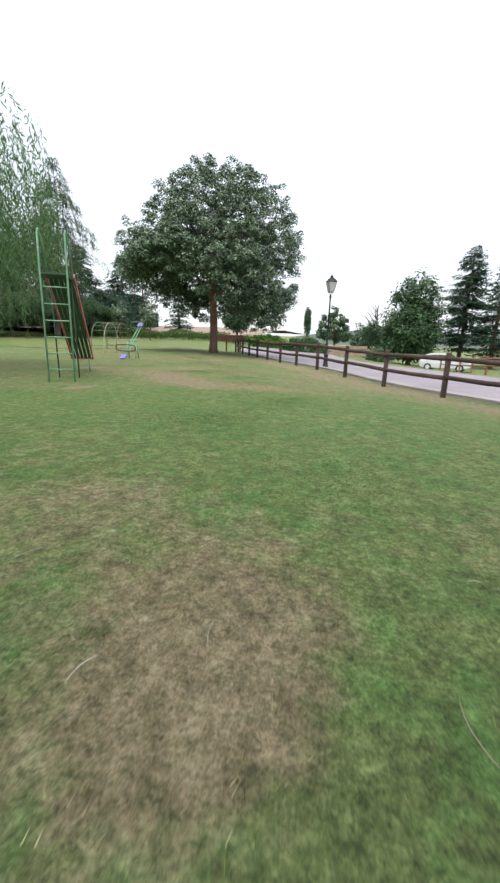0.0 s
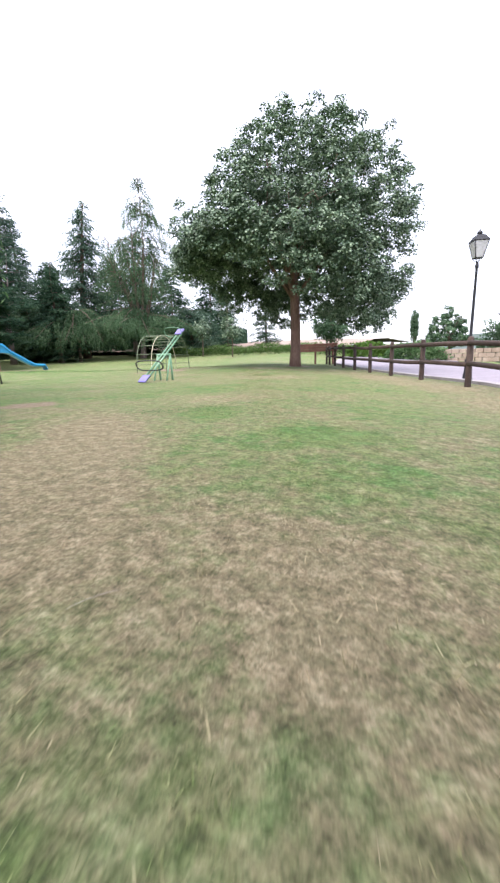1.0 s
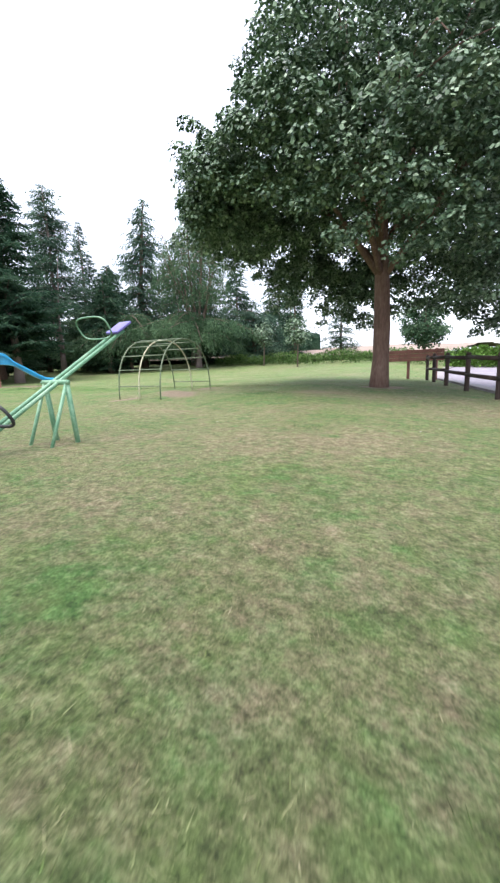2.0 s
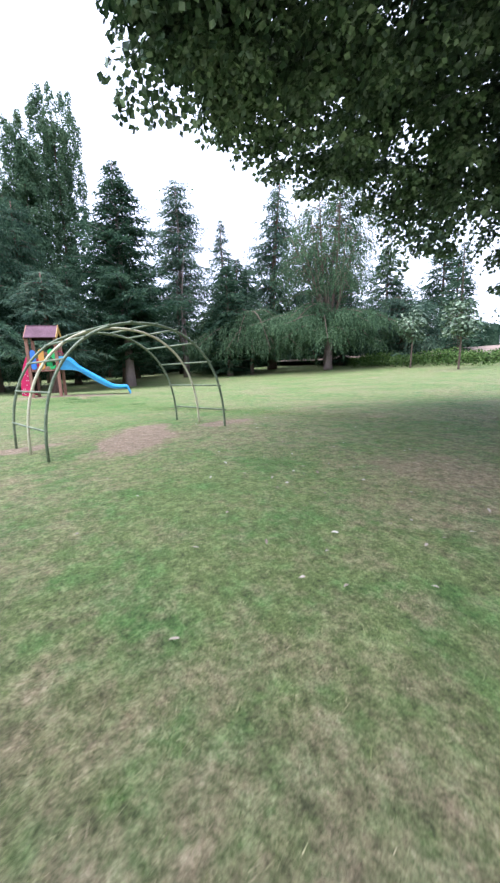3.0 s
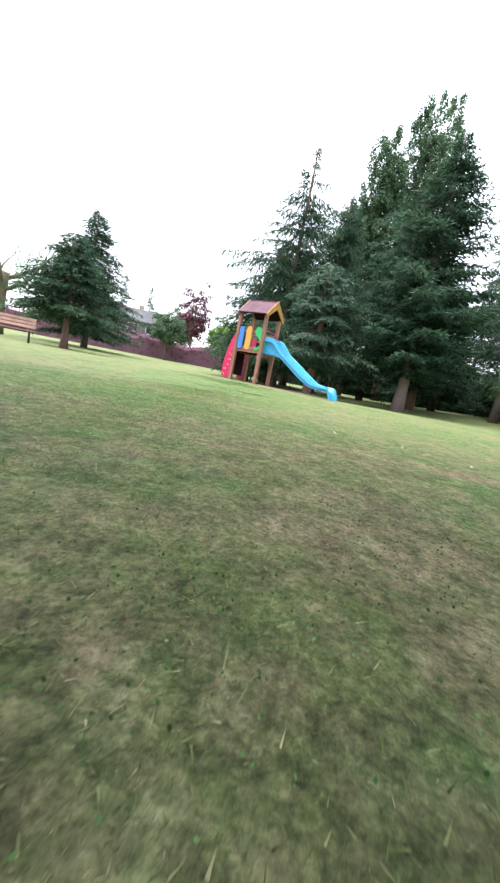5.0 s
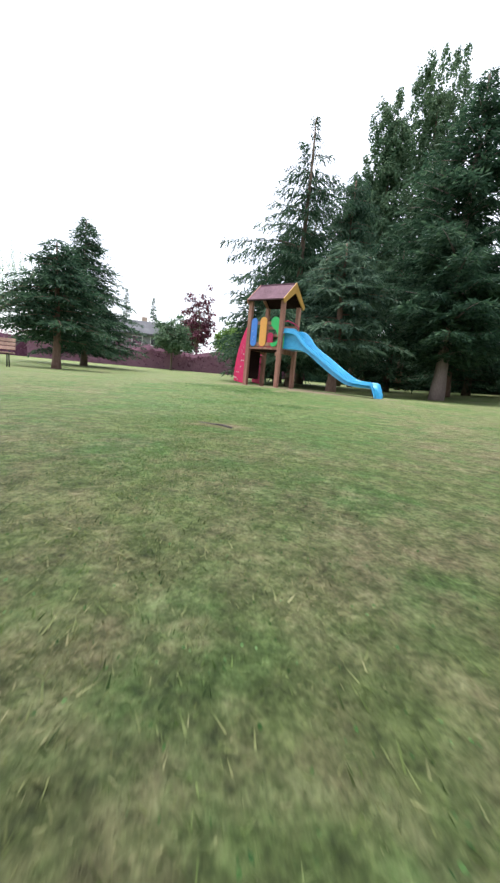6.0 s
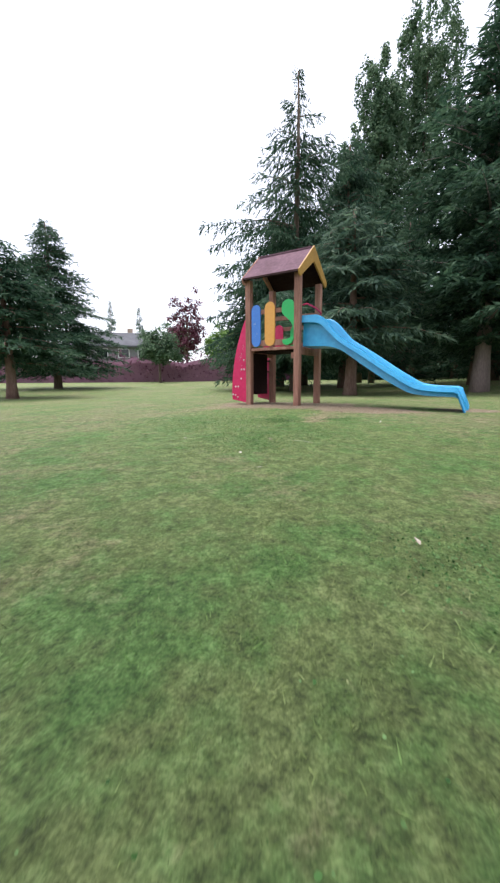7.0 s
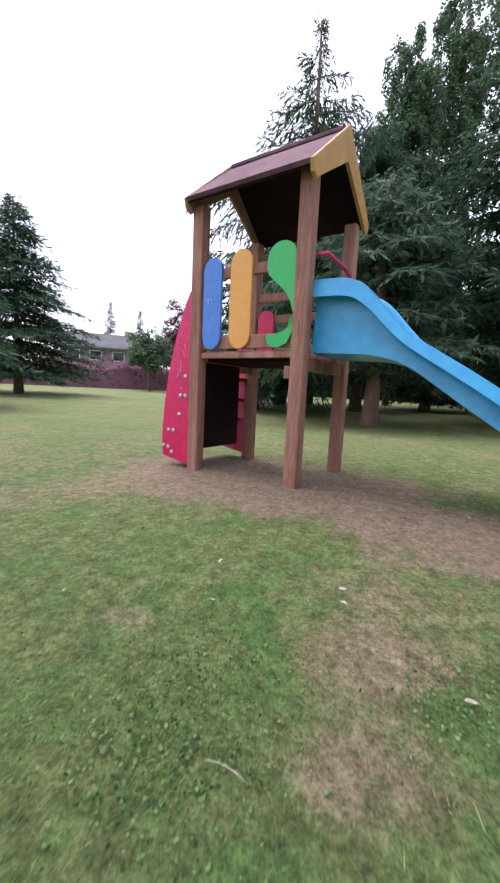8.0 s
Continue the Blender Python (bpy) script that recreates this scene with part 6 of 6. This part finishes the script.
def far_hills():
    rng = np.random.default_rng(41)
    for r, h, k in ((900, 26, 3), (1500, 75, 2)):
        a = np.linspace(0, 2 * np.pi, 160)
        top = h * (0.55 + 0.25 * np.sin(a * 5 + k) + 0.2 * np.sin(a * 11 + 2 * k))
        lo = np.stack([np.cos(a) * r, np.sin(a) * r, np.full_like(a, -10.0)], -1)
        hi = np.stack([np.cos(a) * (r + 160), np.sin(a) * (r + 160), top], -1)
        n = len(a)
        idx = np.arange(n - 1)
        faces = np.stack([idx, idx + 1, idx + 1 + n, idx + n], -1)
        tagged(array_part("backdrop", np.concatenate([lo, hi]), faces, M_HILL, None, smooth=True), "low far hills", "hills", kind="structure")


cereal_field()
far_hills()
hedge("field_weeds", [(-24, 44), (-14, 43.5), (-6, 43), (0, 42)], "rough green weeds along the field edge", 1.0, 1.8, M_WEED, 42, 0.12, 420, core=False)
for x, y, s in ((-13.2, 40.0, 43), (-17.5, 42.0, 44)):
    broadleaf_tree("sapling", on_ground(x, y), "thin young tree at the field edge", 3.6, 0.9, 1.7, 0.05, M_LEAF, M_BARK, 26, 45, 0.18, seed=s, limbs=4, group="saplings at the field")
broadleaf_tree("field_tree", on_ground(-6.0, 47.0), "small green tree at the field edge", 5.6, 1.9, 1.0, 0.12, M_POPLAR, M_BARK, 110, 50, 0.22, seed=45, limbs=5)

# road side to the east
broadleaf_tree("roadside_tree", on_ground(11.2, 40.2), "dense dark green roadside tree", 8.1, 2.6, 0.3, 0.2, M_ROADSIDE, M_BARK, 420, 66, 0.19, seed=46, limbs=6, dome=1.8, lumpy=0.4, puff=0.5)
conifer("spruce_tree", on_ground(16.2, 43.0), "dark conifer with reddish trunk by the road", 10.6, 3.2, 1.6, 0.2, M_FIR, M_BARK_RED, 47, 0.2, 0.15, 0.6, 0.4, 8, 0.22, 0.3, 0.3, 0.05)
conifer("spruce_tree", on_ground(18.0, 40.5), "dark conifer by the road", 9.0, 2.8, 0.8, 0.22, M_FIR, M_BARK_RED, 48, 0.2, 0.1, 0.8, 0.45, 7, 0.24, 0.34, 0.3)
bush("laurel_bush", on_ground(9.0, 49.0), "large dark shrub beside the road", (5.5, 4.0, 4.3), M_POPLAR, 49, 9000, 0.2, "roadside shrubs")
bush("laurel_bush", on_ground(8.0, 36.8), "small round clipped shrub by the road", (1.6, 1.6, 1.2), M_LEAF, 50, 2500, 0.14, "roadside shrubs")
bush("laurel_bush", on_ground(2.0, 38.5), "low green shrub on the bank", (4.5, 2.2, 1.3), M_WILLOW, 51, 5000, 0.18, "roadside shrubs")
bush("laurel_bush", on_ground(-1.5, 40.5), "low green shrub on the bank", (4.0, 2.2, 1.2), M_SPRING, 52, 5000, 0.18, "roadside shrubs")
broadleaf_tree("far_tree", on_ground(5.5, 84), "round tree far beyond the road", 8.0, 4.2, 1.0, 0.2, M_POPLAR, M_BARK, 120, 50, 0.4, seed=53, limbs=4)
poplar("poplar_tree", on_ground(-0.3, 92), "columnar poplar far beyond the road", 6.6, 0.8, 1.0, 54, M_POPLAR, M_BARK, "row of poplars")


def bare_tree():
    rng = np.random.default_rng(55)
    T = thing("bare_tree", on_ground(9.6, 52.5), "leafless grey tree behind the shrubs", "tree")
    part("trunk", tube(bmesh.new(), [(0, 0, -0.1), (0.1, 0, 2.5), (0, 0.1, 6.2)], [0.16, 0.12, 0.02], 8), M_STICK, T, smooth=True)
    for k in range(26):
        z = rng.uniform(1.5, 5.6)
        az = rng.uniform(0, 2 * math.pi)
        r = (7.2 - z) * 0.5
        part("branch", tube(bmesh.new(), limb_path((0, 0, z), (math.cos(az) * r, math.sin(az) * r, z + r * 1.1), rng, 0.08, 5), [0.045, 0.035, 0.025, 0.015, 0.008], 5), M_STICK, T)


bare_tree()


def low_wall():
    T = thing("low_wall", on_ground(5.4, 38.0), "low tan stone wall beside the road", "wall", rz=-12)
    rng = np.random.default_rng(56)
    for r in range(3):
        for k in range(9):
            w = 0.42 + rng.uniform(-0.05, 0.05)
            part("stone", box(bmesh.new(), (w, 0.34, 0.27), (-1.9 + 0.46 * k + 0.2 * (r % 2), rng.normal() * 0.015, 0.12 + 0.29 * r), bevel=0.02), M_STONE, T)


low_wall()


# ---- grass blades near the way, fallen leaves, the stick ----
def grass():
    rng = np.random.default_rng(60)
    line = np.array([(3.5, 3.0), (3.35, 6.0), (2.6, 9.8), (-0.9, 17.6), (-2.4, 20.2), (-3.4, 22.4), (-4.7, 23.75), (-6.6, 24.1), (-9.6, 22.9), (-14.6, 21.8), (-16.4, 21.5)])
    seg = np.linalg.norm(np.diff(line, axis=0), axis=1)
    tufts, per = 20000, 11
    s = rng.uniform(0, seg.sum(), tufts)
    k = np.searchsorted(np.cumsum(seg), s).clip(0, len(seg) - 1)
    u = (s - np.concatenate([[0], np.cumsum(seg)])[k]) / seg[k]
    base = line[k] + (line[k + 1] - line[k]) * u[:, None]
    rad = np.where(rng.uniform(size=tufts) < 0.4, np.abs(rng.normal(size=tufts)) * 0.8, rng.uniform(0, 1, tufts) ** 0.7 * 3.6)
    # a closer sward where the ground is seen from low down
    low = np.array([(-5.0, 24.5), (-10.4, 22.75)])
    more = 12000
    base = np.concatenate([base, low[0] + (low[1] - low[0]) * rng.uniform(0, 1, more)[:, None]])
    rad = np.concatenate([rad, np.abs(rng.normal(size=more)) * 0.6])
    an = rng.uniform(0, 2 * np.pi, tufts + more)
    mid = base + np.stack([np.cos(an), np.sin(an)], -1) * rad[:, None]
    keep = road_offset(mid[:, 0], mid[:, 1]) < -0.2
    tall = np.minimum(rng.gamma(4.0, 0.25, len(mid)), 1.4) * np.where((mid[:, 0] < -4.4) & (mid[:, 0] > -11.5), 0.5, 1.0)
    mid, tall = mid[keep], tall[keep]
    mid, tall = np.repeat(mid, per, 0), np.repeat(tall, per)
    n = len(mid)
    away = rng.normal(size=(n, 2)) * 0.026
    p = mid + away
    z = lawn_z(p[:, 0], p[:, 1])
    h = rng.uniform(0.006, 0.016, n) * tall
    lean_a = np.arctan2(away[:, 1], away[:, 0]) + rng.normal(size=n) * 0.7
    lean_r = h * rng.uniform(0.6, 2.6, n)
    wa = rng.uniform(0, np.pi, n)
    w = rng.uniform(0.0009, 0.002, n) * np.minimum(1.0, 0.35 + 0.65 * tall)
    root = np.stack([p[:, 0], p[:, 1], z - 0.002], -1)
    side = np.stack([np.cos(wa) * w, np.sin(wa) * w, np.zeros(n)], -1)
    tip = root + np.stack([np.cos(lean_a) * lean_r, np.sin(lean_a) * lean_r, h], -1)
    v = np.stack([root - side, root + side, tip], 1).reshape(-1, 3)
    ob = array_part("grass", v, np.arange(3 * n).reshape(n, 3), M_BLADE, None)
    tagged(ob, "short mown grass blades, green and straw", "grass", kind="stuff")


def fallen_leaves():
    rng = np.random.default_rng(61)
    kinds = []
    for k in range(5):
        me = bpy.data.meshes.new("fallen_leaf")
        L, w, c = (0.011 + 0.004 * k, 0.0075, 0.004) if k < 3 else (0.013 + 0.007 * (k - 3), 0.008, 0.006)
        pts = [(-L, 0, 0), (-L * 0.4, w, c), (L * 0.4, w * 0.8, c * 1.4), (L, 0, 0.004), (L * 0.4, -w * 0.8, c), (-L * 0.4, -w, c * 1.6), (0, 0, 0.002)]
        me.from_pydata(pts, [], [(0, 6, 1), (1, 6, 2), (2, 6, 3), (3, 6, 4), (4, 6, 5), (5, 6, 0)])
        me.materials.append(M_LITTER if k < 3 else M_BROWN_LITTER)
        kinds.append(me)
    spots = [(-2.04, 19.93), (-1.13, 18.66), (-3.69, 21.79), (-3.46, 21.91), (-3.76, 22.89), (-3.82, 22.03), (-5.24, 24.33), (-15.85, 21.61), (-15.99, 22.03), (-0.96, 10.61), (-13.88, 21.24), (-14.03, 21.91), (-13.63, 22.1), (-13.46, 21.84), (-15.41, 22.81), (-15.95, 21.56), (-16.08, 22.02), (-15.73, 21.13), (-16.12, 21.54), (-18.11, 22.35), (-15.67, 22.34)]
    for _ in range(95):
        a, r = rng.uniform(0, 2 * math.pi), 5.6 * math.sqrt(rng.uniform(0, 1))
        spots.append((-2.8 + math.cos(a) * r, 22.6 + math.sin(a) * r))
    for _ in range(120):
        u = rng.uniform(0, 1)
        spots.append((-2.0 - 5.2 * u + rng.normal() * 0.9, 20.8 + 3.2 * u ** 0.7 + rng.normal() * 0.8))
    for _ in range(9):
        spots.append((rng.uniform(-17, -8), rng.uniform(20, 24.5)))
    pale = len(spots)
    for _ in range(60):
        spots.append((-17.5 + rng.normal() * 0.8, 21.9 + rng.normal() * 1.1))
    for i, (x, y) in enumerate(spots):
        if i > 20 and -10.5 < x < -4.4 and abs(y - 24.5 - 0.324 * (x + 5.0)) < 0.6:
            continue
        ob = new("fallen_leaf", kinds[i % 3 if i < pale or i % 6 == 0 else 3 + i % 2])
        ob.matrix_world = pose(x, y, float(lawn_z(np.float64(x), np.float64(y))) + 0.012, rng.uniform(-25, 25), rng.uniform(-25, 25), rng.uniform(0, 360))
        tagged(ob, "pale dry fallen leaf lying on the lawn" if i < pale or i % 6 == 0 else "curled brown leaf on the worn earth", "leaf", "fallen leaves")


grass()
fallen_leaves()
T_STICK = thing("stick", (-9.75, 23.04, float(lawn_z(np.float64(-9.75), np.float64(23.04)))), "bare grey stick lying in the grass", "stick")
part("branch", tube(bmesh.new(), [(-0.037, -0.115, 0.01), (-0.004, -0.046, 0.013), (0.017, 0.002, 0.015), (0.027, 0.04, 0.016), (0.045, 0.068, 0.015), (0.052, 0.097, 0.012)], [0.0013, 0.0024, 0.0036, 0.0046, 0.005, 0.0044], 8), M_STICK, T_STICK, smooth=True)


def leafy_patches():
    """Patches of clover and plantain leaves lying in the mown grass."""
    rng = np.random.default_rng(62)
    P, S = [], []
    for x, y, r, n in ((2.68, 6.36, 0.5, 1500), (2.86, 6.42, 0.3, 700), (3.98, 5.11, 0.35, 700), (3.43, 7.61, 0.5, 1500), (0.98, 11.87, 0.4, 900), (0.52, 11.50, 0.22, 400), (-4.12, 21.89, 0.5, 1400), 
                       (-10.96, 22.87, 0.6, 500), (-1.08, 18.22, 0.25, 400), (-14.98, 20.99, 0.7, 2200), (-13.85, 21.80, 0.4, 1300), (-14.5, 22.2, 0.5, 1300), (-15.45, 21.7, 0.25, 900), (-15.3, 21.75, 0.18, 500), (-15.64, 22.35, 0.2, 600), (-12.24, 22.92, 0.25, 700), (-5.7, 24.35, 0.25, 700), (-6.15, 24.45, 0.16, 600), (-6.4, 24.75, 0.25, 600), (-7.0, 24.0, 0.4, 1300), (-7.9, 23.8, 0.4, 1300), (-8.8, 23.4, 0.4, 1300), (-9.7, 22.75, 0.2, 1100), (-10.3, 23.1, 0.3, 1500)):
        p = np.stack([x + rng.normal(size=n) * r * 0.6, y + rng.normal(size=n) * r * 0.6], -1)
        P.append(p)
        S.append(rng.uniform(0.005, 0.011, n) * (0.42 if -10.5 < x < -5.5 else 1.0))
    p, s = np.concatenate(P), np.concatenate(S)
    n = len(p)
    pos = np.stack([p[:, 0], p[:, 1], lawn_z(p[:, 0], p[:, 1]) + rng.uniform(0.002, 0.014, n)], -1)
    along, wd = facing(unit(np.array([0, 0, 1.0]) + rng.normal(size=(n, 3)) * 0.9), rng)
    v, f = leaf_hearts(pos, along, wd, s, s * 0.8)
    tagged(array_part("clover_leaves", v, f, M_CLOVER, None), "low clover leaves among the mown grass", "clover", kind="stuff")


def stalk(x, y, turn, length, bow, mat, label):
    z = float(lawn_z(np.float64(x), np.float64(y)))
    c, s = math.cos(radians(turn)), math.sin(radians(turn))
    T = thing("dry_stalk", (x, y, z), label, "stalk", "stalks on the lawn")
    pts = []
    for i in range(7):
        u = i / 6 - 0.5
        side = bow * (0.25 - u * u) * length
        pts.append((c * u * length - s * side, s * u * length + c * side, 0.014 + 0.012 * (0.25 - u * u)))
    part("stem", tube(bmesh.new(), pts, [0.0004, 0.0007, 0.0008, 0.0009, 0.0009, 0.0008, 0.0004], 6), mat, T, smooth=True)


leafy_patches()
for x, y, turn, ln, bow in ((3.00, 3.99, 60, 0.10, 0.2), (4.36, 4.16, 10, 0.05, 0.1), (4.20, 3.66, 100, 0.15, 0.5), (3.43, 3.63, 70, 0.08, 0.4), (2.37, 8.98, 60, 0.11, 0.1), (-2.83, 17.89, 35, 0.22, 0.1), (-13.98, 22.15, 71, 0.23, 0.35), (-15.33, 21.85, 80, 0.09, 0.3), (3.66, 3.79, 95, 0.09, 0.3)):
    stalk(x, y, turn, ln, bow, M_LITTER, "dry pale grass stalk lying on the lawn")
